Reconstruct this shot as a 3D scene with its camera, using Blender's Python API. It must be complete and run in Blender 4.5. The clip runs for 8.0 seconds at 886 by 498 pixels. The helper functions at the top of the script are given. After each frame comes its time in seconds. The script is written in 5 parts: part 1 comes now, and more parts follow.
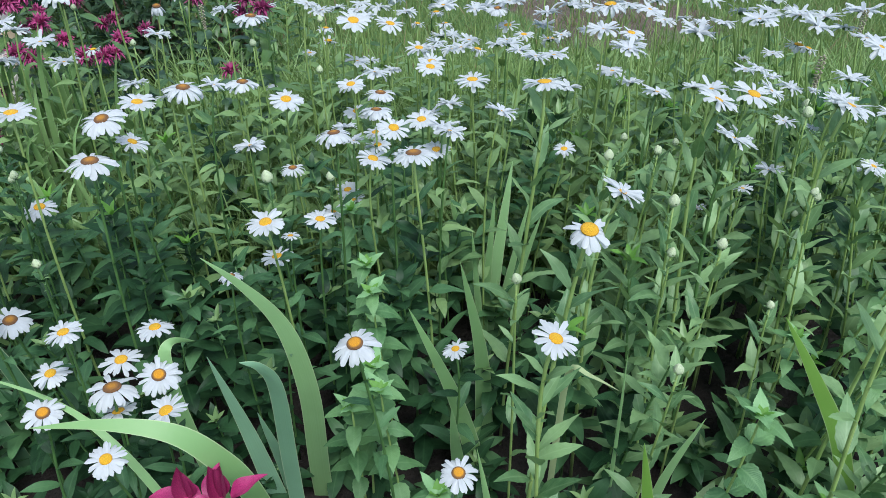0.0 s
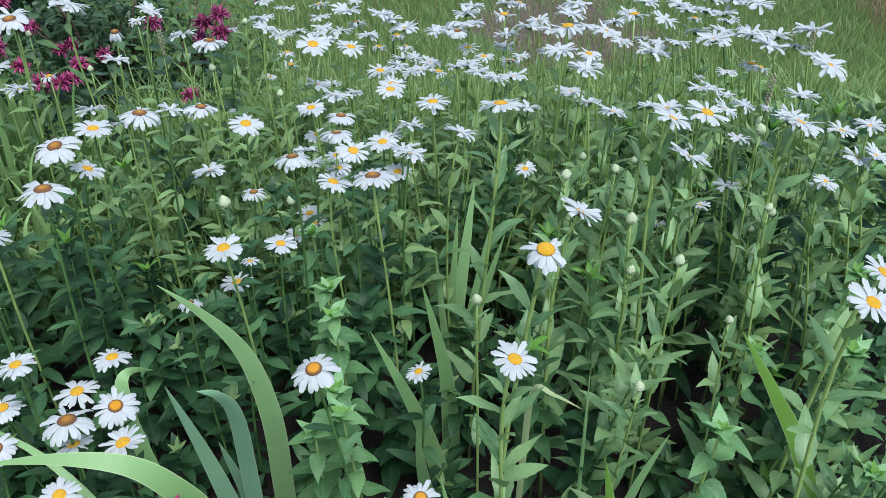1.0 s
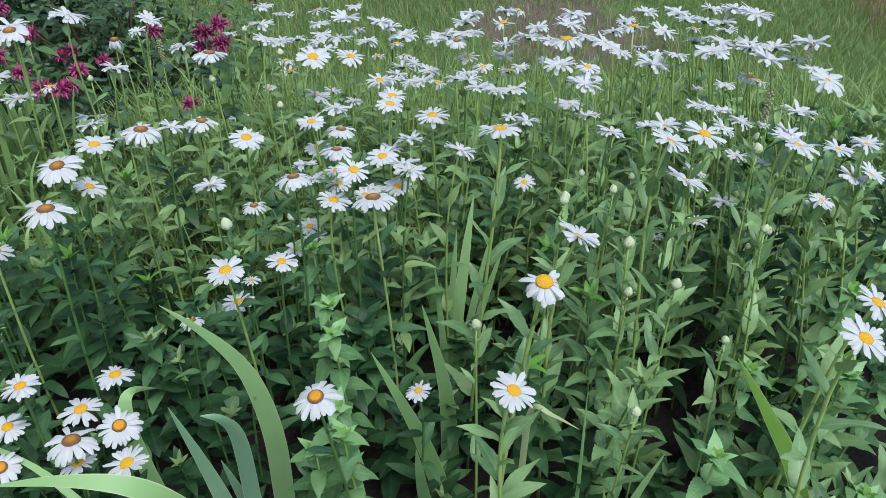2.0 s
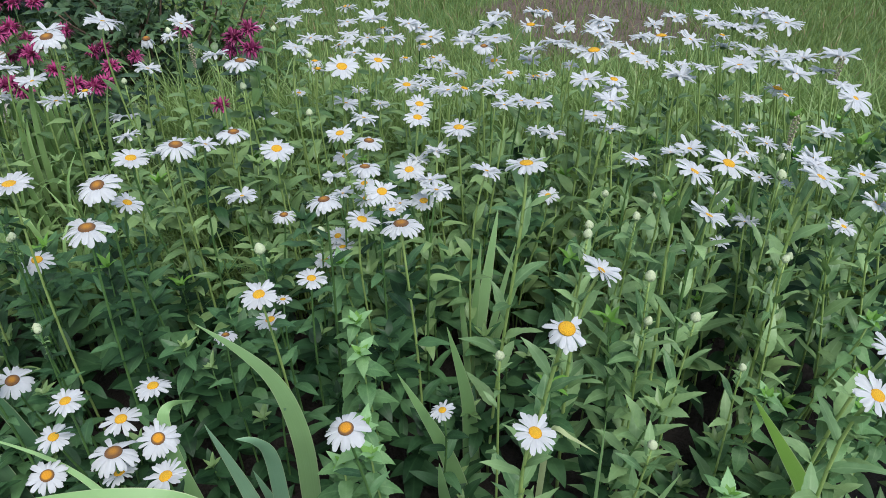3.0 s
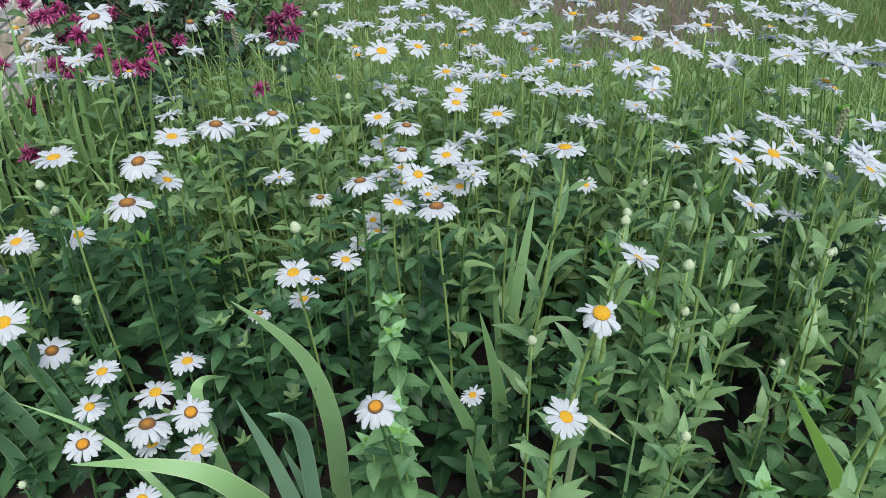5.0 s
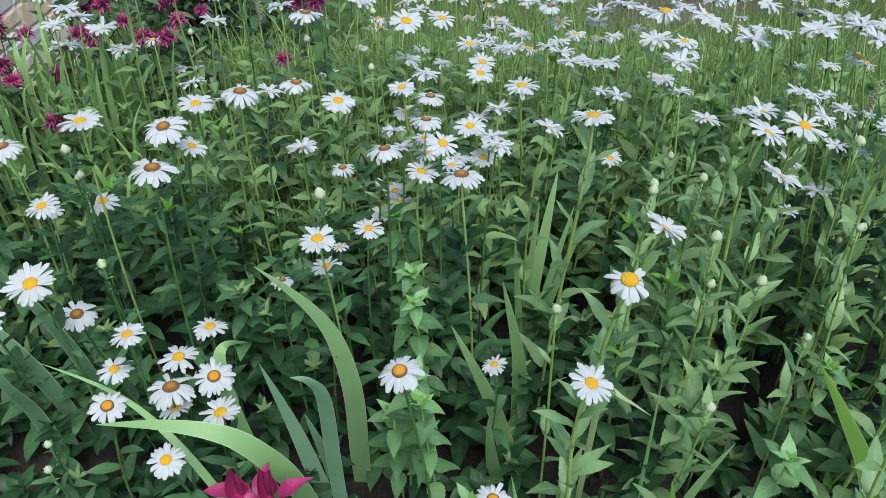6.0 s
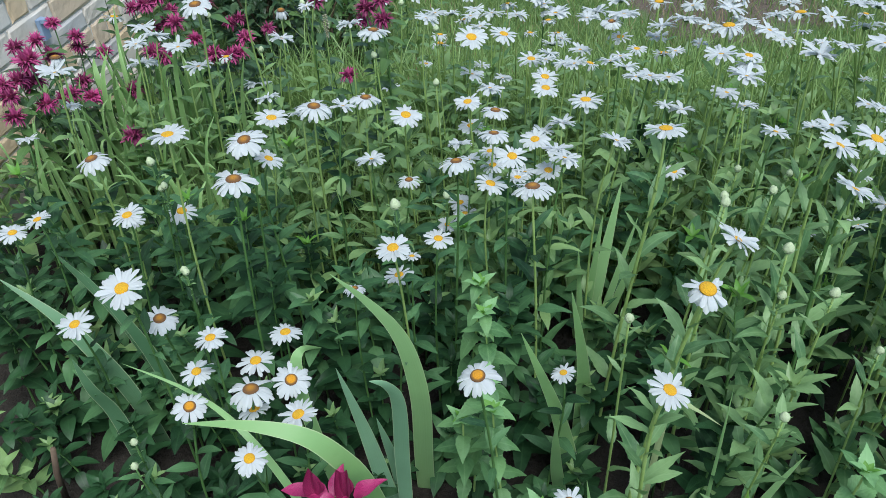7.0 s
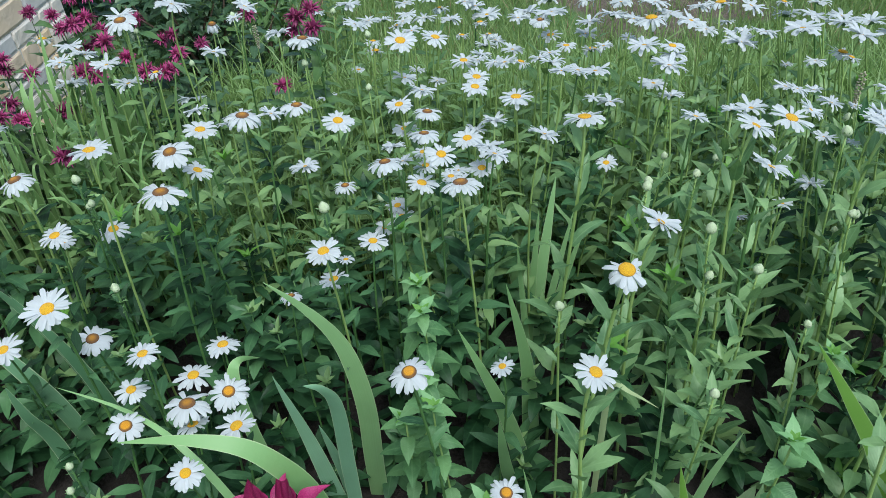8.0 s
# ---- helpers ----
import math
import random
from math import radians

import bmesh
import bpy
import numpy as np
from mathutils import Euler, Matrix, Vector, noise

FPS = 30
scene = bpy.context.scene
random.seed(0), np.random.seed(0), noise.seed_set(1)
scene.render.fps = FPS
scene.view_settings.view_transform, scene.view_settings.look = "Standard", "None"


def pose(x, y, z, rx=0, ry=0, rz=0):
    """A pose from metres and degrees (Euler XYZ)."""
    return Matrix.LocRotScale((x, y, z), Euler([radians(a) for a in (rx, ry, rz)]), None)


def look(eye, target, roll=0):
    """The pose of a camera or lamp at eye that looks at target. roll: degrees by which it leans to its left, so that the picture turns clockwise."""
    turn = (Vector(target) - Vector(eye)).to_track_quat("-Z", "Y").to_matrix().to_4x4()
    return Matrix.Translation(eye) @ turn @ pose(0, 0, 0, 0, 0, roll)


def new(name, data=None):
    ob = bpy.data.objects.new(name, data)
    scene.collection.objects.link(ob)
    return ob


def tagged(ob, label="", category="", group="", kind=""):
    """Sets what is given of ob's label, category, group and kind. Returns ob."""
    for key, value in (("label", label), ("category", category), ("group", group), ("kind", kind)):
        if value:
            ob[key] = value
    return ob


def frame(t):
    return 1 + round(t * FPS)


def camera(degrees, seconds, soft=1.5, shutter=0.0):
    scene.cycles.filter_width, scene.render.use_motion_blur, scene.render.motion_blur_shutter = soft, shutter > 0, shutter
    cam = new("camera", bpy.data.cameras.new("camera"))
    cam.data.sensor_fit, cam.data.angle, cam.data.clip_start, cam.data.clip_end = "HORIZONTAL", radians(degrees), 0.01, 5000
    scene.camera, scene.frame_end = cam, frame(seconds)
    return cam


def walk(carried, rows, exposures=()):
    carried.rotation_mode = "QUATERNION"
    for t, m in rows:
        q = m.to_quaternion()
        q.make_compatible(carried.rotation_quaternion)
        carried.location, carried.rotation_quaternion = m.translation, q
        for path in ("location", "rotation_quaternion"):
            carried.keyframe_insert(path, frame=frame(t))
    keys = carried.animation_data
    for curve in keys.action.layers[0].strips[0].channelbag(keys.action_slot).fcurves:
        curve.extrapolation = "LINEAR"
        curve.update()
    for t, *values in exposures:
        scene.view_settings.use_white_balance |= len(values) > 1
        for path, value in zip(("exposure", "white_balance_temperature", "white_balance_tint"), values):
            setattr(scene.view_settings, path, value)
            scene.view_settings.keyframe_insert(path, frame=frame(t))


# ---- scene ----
cam = camera(60.6, 8.0, soft=0.5)
PATH = [
    (0, (0.035, 0.013, 1.415), (-0.011, 1.61, 0.212), -0.9),
    (0.5, (0.045, 0.015, 1.415), (0.043, 1.633, 0.24), -0.7),
    (1, (0.053, 0.016, 1.415), (0.082, 1.645, 0.255), -0.5),
    (1.5, (0.054, 0.016, 1.427), (0.1, 1.642, 0.262), -0.3),
    (1.7, (0.052, 0.024, 1.437), (0.095, 1.646, 0.267), -0.3),
    (2.8, (0.05, 0.062, 1.559), (0.041, 1.632, 0.321), -0.6),
    (3, (0.044, 0.07, 1.57), (0.021, 1.627, 0.315), -0.7),
    (3.5, (0.042, 0.068, 1.582), (-0.014, 1.6, 0.298), -0.8),
    (4, (0.036, 0.068, 1.577), (-0.048, 1.624, 0.322), -1.0),
    (4.2, (0.033, 0.064, 1.577), (-0.060, 1.624, 0.331), -1.0),
    (5.3, (0.046, 0.060, 1.539), (-0.075, 1.595, 0.264), -1.2),
    (5.5, (0.046, 0.055, 1.536), (-0.082, 1.582, 0.25), -1.2),
    (6, (0.028, 0.05, 1.528), (-0.122, 1.564, 0.23), -1.2),
    (6.5, (-0.003, 0.042, 1.529), (-0.191, 1.555, 0.236), -1.7),
    (7, (-0.021, 0.012, 1.548), (-0.28, 1.537, 0.281), -3.3),
    (7.5, (-0.006, 0.016, 1.556), (-0.281, 1.592, 0.357), -5.3),
    (8, (0.037, 0.005, 1.525), (-0.131, 1.559, 0.278), -4.4),
]
walk(cam, [(t, look(eye, target, roll)) for t, eye, target, roll in PATH],
     [(0.0, 1.20, 6000, 7), (1.5, 1.15, 6080, 8), (3.2, 1.05, 6380, 11), (6.0, 1.09, 6200, 6), (8.0, 1.08, 6020, 1)])

# ---- light: open shade under a pale evening sky ----
world = bpy.data.worlds.new("sky")
scene.world = world
world.use_nodes = True
wn = world.node_tree.nodes
sky = wn.new("ShaderNodeTexSky")
sky.sky_type, sky.sun_disc = "NISHITA", False
sky.sun_elevation, sky.sun_rotation = radians(62), radians(146)
sky.air_density, sky.dust_density = 1.0, 1.5
world.node_tree.links.new(sky.outputs[0], wn["Background"].inputs[0])
wn["Background"].inputs[1].default_value = 0.075
sun_data = bpy.data.lights.new("sun", "SUN")
sun_data.energy, sun_data.angle, sun_data.color = 1.9, radians(40), (1.0, 0.98, 0.95)
sun = new("sun", sun_data)
sun.matrix_world = look((1.25, -1.85, 4.2), (0, 0, 0))


# ---- materials ----
def nodes_of(name, rough=0.5):
    m = bpy.data.materials.new(name)
    m.use_nodes = True
    nt = m.node_tree
    b = nt.nodes["Principled BSDF"]
    b.inputs["Roughness"].default_value = rough
    return m, nt, b


def noise_at(nt, scale, detail=3.0, coord="Object"):
    tc = nt.nodes.new("ShaderNodeTexCoord")
    n = nt.nodes.new("ShaderNodeTexNoise")
    n.inputs["Scale"].default_value, n.inputs["Detail"].default_value = scale, detail
    nt.links.new(tc.outputs[coord], n.inputs["Vector"])
    return n


def mix(nt, fac, a, b, mode="MIX"):
    """A colour mix; each of fac, a, b is a value or a socket."""
    m = nt.nodes.new("ShaderNodeMix")
    m.data_type, m.blend_type = "RGBA", mode
    for sock, v in ((m.inputs[0], fac), (m.inputs[6], a), (m.inputs[7], b)):
        if isinstance(v, bpy.types.NodeSocket):
            nt.links.new(v, sock)
        elif isinstance(v, tuple):
            sock.default_value = (*v, 1)
        else:
            sock.default_value = v
    return m.outputs[2]


def ramp(nt, fac, lo, hi):
    r = nt.nodes.new("ShaderNodeMapRange")
    r.inputs[1].default_value, r.inputs[2].default_value = lo, hi
    nt.links.new(fac, r.inputs[0])
    return r.outputs[0]


def bump(nt, b, height, strength, dist=0.002):
    bp = nt.nodes.new("ShaderNodeBump")
    bp.inputs["Strength"].default_value, bp.inputs["Distance"].default_value = strength, dist
    nt.links.new(height, bp.inputs["Height"])
    nt.links.new(bp.outputs[0], b.inputs["Normal"])


def leafy(name, dark, light, vein, rough=0.45, thin=0.3, island=False, vein_scale=0.0, streak=0.0, gloss=0.5, deep=0.05):
    """A leaf: two greens picked per leaf, mottled, with a paler midrib, letting some light through."""
    m, nt, b = nodes_of(name, rough)
    b.inputs["Specular IOR Level"].default_value = gloss
    if island:
        pick = nt.nodes.new("ShaderNodeNewGeometry").outputs["Random Per Island"]
    else:
        pick = nt.nodes.new("ShaderNodeObjectInfo").outputs["Random"]
    n = noise_at(nt, 9.0)
    col = mix(nt, pick, dark, light)
    col = mix(nt, ramp(nt, n.outputs[0], 0.45, 0.9), col, mix(nt, 0.5, dark, light))
    blotch = noise_at(nt, 70.0 if island else 5.0, 4.0).outputs[0]
    col = mix(nt, ramp(nt, blotch, 0.40, 0.75), col, mix(nt, 0.28, col, vein))
    col = mix(nt, ramp(nt, blotch, 0.45, 0.20), col, mix(nt, 0.22, col, (0.0, 0.0, 0.0)))
    uv = nt.nodes.new("ShaderNodeUVMap")
    sep = nt.nodes.new("ShaderNodeSeparateXYZ")
    nt.links.new(uv.outputs[0], sep.inputs[0])
    mid = nt.nodes.new("ShaderNodeMath")
    mid.operation = "ABSOLUTE"
    nt.links.new(sep.outputs[0], mid.inputs[0])
    rib = ramp(nt, mid.outputs[0], 0.14, 0.02)
    if streak:
        mp = nt.nodes.new("ShaderNodeMapping")
        mp.inputs["Scale"].default_value = (16.0, 0.7, 1.0)
        nt.links.new(uv.outputs[0], mp.inputs[0])
        sn = nt.nodes.new("ShaderNodeTexNoise")
        sn.inputs["Scale"].default_value, sn.inputs["Detail"].default_value = 1.0, 4.0
        nt.links.new(mp.outputs[0], sn.inputs["Vector"])
        col = mix(nt, ramp(nt, sn.outputs[0], 0.35, 0.75), col, mix(nt, streak, col, dark))
        off = nt.nodes.new("ShaderNodeMath")  # pale, dry margin along both edges
        off.operation, off.inputs[1].default_value = "SUBTRACT", 0.3
        nt.links.new(sep.outputs[0], off.inputs[0])
        rim = nt.nodes.new("ShaderNodeMath")
        rim.operation = "ABSOLUTE"
        nt.links.new(off.outputs[0], rim.inputs[0])
        col = mix(nt, ramp(nt, rim.outputs[0], 0.80, 0.88), col, mix(nt, 0.6, col, (0.62, 0.68, 0.42)))
    else:
        col = mix(nt, rib, col, mix(nt, 0.38, col, vein))
    nt.links.new(col, b.inputs["Base Color"])
    fine = noise_at(nt, 120.0)
    h = fine.outputs[0]
    if vein_scale:
        w = nt.nodes.new("ShaderNodeTexWave")
        w.inputs["Scale"].default_value, w.inputs["Distortion"].default_value = vein_scale, 3.0
        comb = nt.nodes.new("ShaderNodeCombineXYZ")
        s = nt.nodes.new("ShaderNodeMath")
        s.operation = "SUBTRACT"
        half = nt.nodes.new("ShaderNodeMath")
        half.operation, half.inputs[1].default_value = "MULTIPLY", 0.35
        nt.links.new(mid.outputs[0], half.inputs[0])
        nt.links.new(sep.outputs[1], s.inputs[0])
        nt.links.new(half.outputs[0], s.inputs[1])
        nt.links.new(s.outputs[0], comb.inputs[0])
        nt.links.new(comb.outputs[0], w.inputs["Vector"])
        h = w.outputs[1]
        nt.links.new(mix(nt, ramp(nt, h, 0.35, 0.0), col, mix(nt, deep, col, dark)), b.inputs["Base Color"])
    bump(nt, b, h, 0.03 + deep if vein_scale else 0.35, 0.002 if vein_scale else 0.0015)
    t = nt.nodes.new("ShaderNodeBsdfTranslucent")
    nt.links.new(mix(nt, 0.5, col, (light[0] * 1.6, light[1] * 1.5, light[2] * 0.8)), t.inputs[0])
    ms = nt.nodes.new("ShaderNodeMixShader")
    ms.inputs[0].default_value = thin
    nt.links.new(b.outputs[0], ms.inputs[1])
    nt.links.new(t.outputs[0], ms.inputs[2])
    nt.links.new(ms.outputs[0], nt.nodes["Material Output"].inputs[0])
    return m


def plain(name, c1, c2, rough=0.6, scale=30.0, relief=0.2, dist=0.002, pick=0.0):
    """A mottled surface of two colours with fine relief."""
    m, nt, b = nodes_of(name, rough)
    n = noise_at(nt, scale, 5.0)
    col = mix(nt, ramp(nt, n.outputs[0], 0.3, 0.7), c1, c2)
    if pick:
        oi = nt.nodes.new("ShaderNodeObjectInfo")
        col = mix(nt, oi.outputs["Random"], col, mix(nt, pick, col, (0.0, 0.0, 0.0)))
    nt.links.new(col, b.inputs["Base Color"])
    n2 = noise_at(nt, scale * 5, 4.0)
    bump(nt, b, n2.outputs[0], relief, dist)
    return m


LEAF = leafy("daisy_leaf", (0.062, 0.150, 0.060), (0.250, 0.390, 0.165), (0.270, 0.410, 0.195), 0.42, 0.20, False, 3.0, gloss=0.35)
LEAF_J = leafy("daisy_leaf_joined", (0.060, 0.135, 0.050), (0.225, 0.345, 0.130), (0.220, 0.335, 0.140), 0.40, 0.20, True, gloss=0.35)
# broad dark leaves, their green darkened further for shade low at the left
SHADE_LEAF = leafy("shaded_leaf", (0.006, 0.025, 0.009), (0.030, 0.080, 0.031), (0.042, 0.105, 0.040), 0.44, 0.12, gloss=0.26)
SHADE_LEAF_J = leafy("shaded_leaf_joined", (0.006, 0.025, 0.009), (0.030, 0.080, 0.031), (0.042, 0.105, 0.040), 0.44, 0.12, True, gloss=0.26)
# the same leaf as in half shade, a tone between that and daisy_leaf
HALF_SHADE = leafy("half_shaded_leaf", (0.022, 0.070, 0.029), (0.090, 0.195, 0.078), (0.110, 0.220, 0.090), 0.44, 0.16, gloss=0.30)
HALF_SHADE_J = leafy("half_shaded_leaf_joined", (0.022, 0.070, 0.029), (0.090, 0.195, 0.078), (0.110, 0.220, 0.090), 0.44, 0.16, True, gloss=0.30)
YOUNG_J = leafy("young_leaf", (0.110, 0.280, 0.045), (0.170, 0.360, 0.055), (0.190, 0.380, 0.090), 0.45, 0.35, True)
MINT = leafy("mint_leaf", (0.060, 0.155, 0.055), (0.160, 0.310, 0.115), (0.200, 0.360, 0.150), 0.55, 0.25, False, 5.0, deep=0.2)
MINT_Y = leafy("young_mint_leaf", (0.200, 0.390, 0.160), (0.270, 0.470, 0.215), (0.290, 0.490, 0.230), 0.5, 0.3, False, 5.0, deep=0.14)
IRIS = leafy("iris_leaf", (0.235, 0.410, 0.160), (0.320, 0.515, 0.240), (0.300, 0.500, 0.220), 0.5, 0.3, streak=0.6)
IRIS_B = leafy("iris_leaf_blue", (0.195, 0.365, 0.215), (0.300, 0.500, 0.325), (0.270, 0.470, 0.290), 0.55, 0.2, streak=0.6)
# iris green darkened for the shade over the far-left clump
IRIS_SHADED = leafy("iris_leaf_shaded", (0.085, 0.195, 0.095), (0.150, 0.290, 0.150), (0.140, 0.280, 0.140), 0.5, 0.25, streak=0.5)
PALE = leafy("pale_leaf", (0.330, 0.420, 0.200), (0.400, 0.480, 0.250), (0.380, 0.460, 0.240), 0.5, 0.25, streak=0.4)
IRIS_Y = leafy("iris_leaf_yellow", (0.190, 0.370, 0.055), (0.230, 0.420, 0.080), (0.230, 0.420, 0.100), 0.5, 0.3, streak=0.6)
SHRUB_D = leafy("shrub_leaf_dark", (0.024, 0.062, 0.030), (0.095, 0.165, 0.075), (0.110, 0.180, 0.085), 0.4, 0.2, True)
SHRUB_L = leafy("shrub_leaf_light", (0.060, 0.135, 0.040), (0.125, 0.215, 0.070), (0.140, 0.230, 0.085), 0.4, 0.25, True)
GRASS = leafy("grass_blade", (0.150, 0.230, 0.075), (0.255, 0.345, 0.130), (0.200, 0.290, 0.100), 0.5, 0.3, True)
TALL = leafy("tall_grass", (0.165, 0.275, 0.085), (0.270, 0.390, 0.145), (0.220, 0.340, 0.110), 0.5, 0.3, True)
STRAP = leafy("strap_leaf", (0.190, 0.340, 0.115), (0.310, 0.480, 0.190), (0.270, 0.440, 0.170), 0.45, 0.35, streak=0.4)
DRY = leafy("dry_grass", (0.260, 0.170, 0.110), (0.360, 0.260, 0.170), (0.300, 0.220, 0.140), 0.7, 0.2, True)
STEM = plain("green_stem", (0.225, 0.340, 0.095), (0.340, 0.460, 0.150), 0.5, 25.0, 0.15)
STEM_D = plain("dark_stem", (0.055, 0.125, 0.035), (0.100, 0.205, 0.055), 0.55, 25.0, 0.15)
CALYX = plain("flower_cup", (0.060, 0.120, 0.040), (0.110, 0.190, 0.065), 0.55, 200.0, 0.5)
BUD = plain("bud_scales", (0.360, 0.450, 0.240), (0.580, 0.640, 0.440), 0.6, 180.0, 0.6)


def petal_material():
    m, nt, b = nodes_of("white_petal", 0.55)
    n = noise_at(nt, 60.0)
    col = mix(nt, n.outputs[0], (0.65, 0.675, 0.705), (0.73, 0.75, 0.78))
    nt.links.new(col, b.inputs["Base Color"])
    uv = nt.nodes.new("ShaderNodeUVMap")
    w = nt.nodes.new("ShaderNodeTexWave")
    w.inputs["Scale"].default_value = 1.3
    nt.links.new(uv.outputs[0], w.inputs["Vector"])
    bump(nt, b, w.outputs[1], 0.3, 0.001)
    t = nt.nodes.new("ShaderNodeBsdfTranslucent")
    t.inputs[0].default_value = (0.78, 0.81, 0.83, 1)
    ms = nt.nodes.new("ShaderNodeMixShader")
    ms.inputs[0].default_value = 0.45
    nt.links.new(b.outputs[0], ms.inputs[1])
    nt.links.new(t.outputs[0], ms.inputs[2])
    nt.links.new(ms.outputs[0], nt.nodes["Material Output"].inputs[0])
    return m


def disc_material(name, centre, rim, edge0, edge1):
    """Florets of a daisy's eye: one colour in the middle, another round the rim."""
    m, nt, b = nodes_of(name, 0.7)
    tc = nt.nodes.new("ShaderNodeTexCoord")
    flat = nt.nodes.new("ShaderNodeVectorMath")
    flat.operation, flat.inputs[1].default_value = "MULTIPLY", (1, 1, 0)
    nt.links.new(tc.outputs["Object"], flat.inputs[0])
    ln = nt.nodes.new("ShaderNodeVectorMath")
    ln.operation = "LENGTH"
    nt.links.new(flat.outputs[0], ln.inputs[0])
    f = ramp(nt, ln.outputs["Value"], edge0, edge1)
    v = nt.nodes.new("ShaderNodeTexVoronoi")
    v.inputs["Scale"].default_value = 14.0
    nt.links.new(tc.outputs["Object"], v.inputs["Vector"])
    col = mix(nt, f, centre, rim)
    col = mix(nt, ramp(nt, v.outputs["Distance"], 0.2, 0.8), col, mix(nt, 0.55, col, (0.30, 0.12, 0.01)))
    nt.links.new(col, b.inputs["Base Color"])
    inv = nt.nodes.new("ShaderNodeMath")
    inv.operation, inv.inputs[0].default_value = "SUBTRACT", 1.0
    nt.links.new(v.outputs["Distance"], inv.inputs[1])
    bump(nt, b, inv.outputs[0], 0.5, 0.03)
    return m


PETAL = petal_material()
EYE_FRESH = disc_material("yellow_eye", (0.84, 0.50, 0.015), (0.86, 0.46, 0.010), 0.3, 0.9)
EYE_AGED = disc_material("brown_eye", (0.52, 0.235, 0.018), (0.11, 0.058, 0.032), 0.25, 0.75)
EYE_RING = disc_material("ringed_eye", (0.80, 0.36, 0.012), (0.13, 0.068, 0.034), 0.58, 0.82)
MAGENTA = plain("bee_balm_petal", (0.360, 0.034, 0.145), (0.510, 0.075, 0.255), 0.55, 90.0, 0.2, 0.002, 0.5)
MAGENTA_D = plain("bee_balm_heart", (0.100, 0.015, 0.035), (0.180, 0.025, 0.060), 0.6, 90.0, 0.3)
LILY_BUD = plain("lily_petal_back", (0.120, 0.006, 0.036), (0.250, 0.018, 0.085), 0.36, 40.0, 0.25)
LILY = plain("lily_petal", (0.220, 0.009, 0.070), (0.390, 0.032, 0.145), 0.38, 40.0, 0.25)
WHITE_PAINT = plain("white_siding", (0.74, 0.75, 0.78), (0.80, 0.80, 0.82), 0.5, 4.0, 0.05)
MORTAR = plain("mortar", (0.58, 0.55, 0.50), (0.68, 0.65, 0.60), 0.9, 40.0, 0.5)
TAG = plain("blue_grey_plastic", (0.20, 0.28, 0.42), (0.26, 0.34, 0.48), 0.4, 20.0, 0.1)
BARK = plain("bark", (0.10, 0.065, 0.045), (0.17, 0.12, 0.085), 0.9, 30.0, 0.8)
STICK = plain("dead_stalk", (0.08, 0.055, 0.038), (0.14, 0.095, 0.065), 0.8, 30.0, 0.4)
SEED = plain("seed_spike", (0.22, 0.20, 0.12), (0.38, 0.36, 0.26), 0.8, 120.0, 0.6)


def stone_material():
    m, nt, b = nodes_of("veneer_stone", 0.85)
    oi = nt.nodes.new("ShaderNodeObjectInfo")
    cr = nt.nodes.new("ShaderNodeValToRGB")
    cr.color_ramp.interpolation = "CONSTANT"
    els = cr.color_ramp.elements
    tones = ((0.0, (0.66, 0.62, 0.57)), (0.22, (0.66, 0.51, 0.34)), (0.48, (0.70, 0.66, 0.61)), (0.64, (0.62, 0.50, 0.38)), (0.86, (0.54, 0.54, 0.55)))
    for i, (p, c) in enumerate(tones):
        e = els[i] if i < 2 else els.new(p)
        e.position, e.color = p, (*c, 1)
    nt.links.new(oi.outputs["Random"], cr.inputs[0])
    n = noise_at(nt, 7.0, 6.0)
    col = mix(nt, ramp(nt, n.outputs[0], 0.35, 0.75), cr.outputs[0], mix(nt, 0.3, cr.outputs[0], (0.60, 0.42, 0.26)))
    nt.links.new(col, b.inputs["Base Color"])
    bump(nt, b, noise_at(nt, 40.0, 6.0).outputs[0], 0.5, 0.006)
    return m


STONE = stone_material()


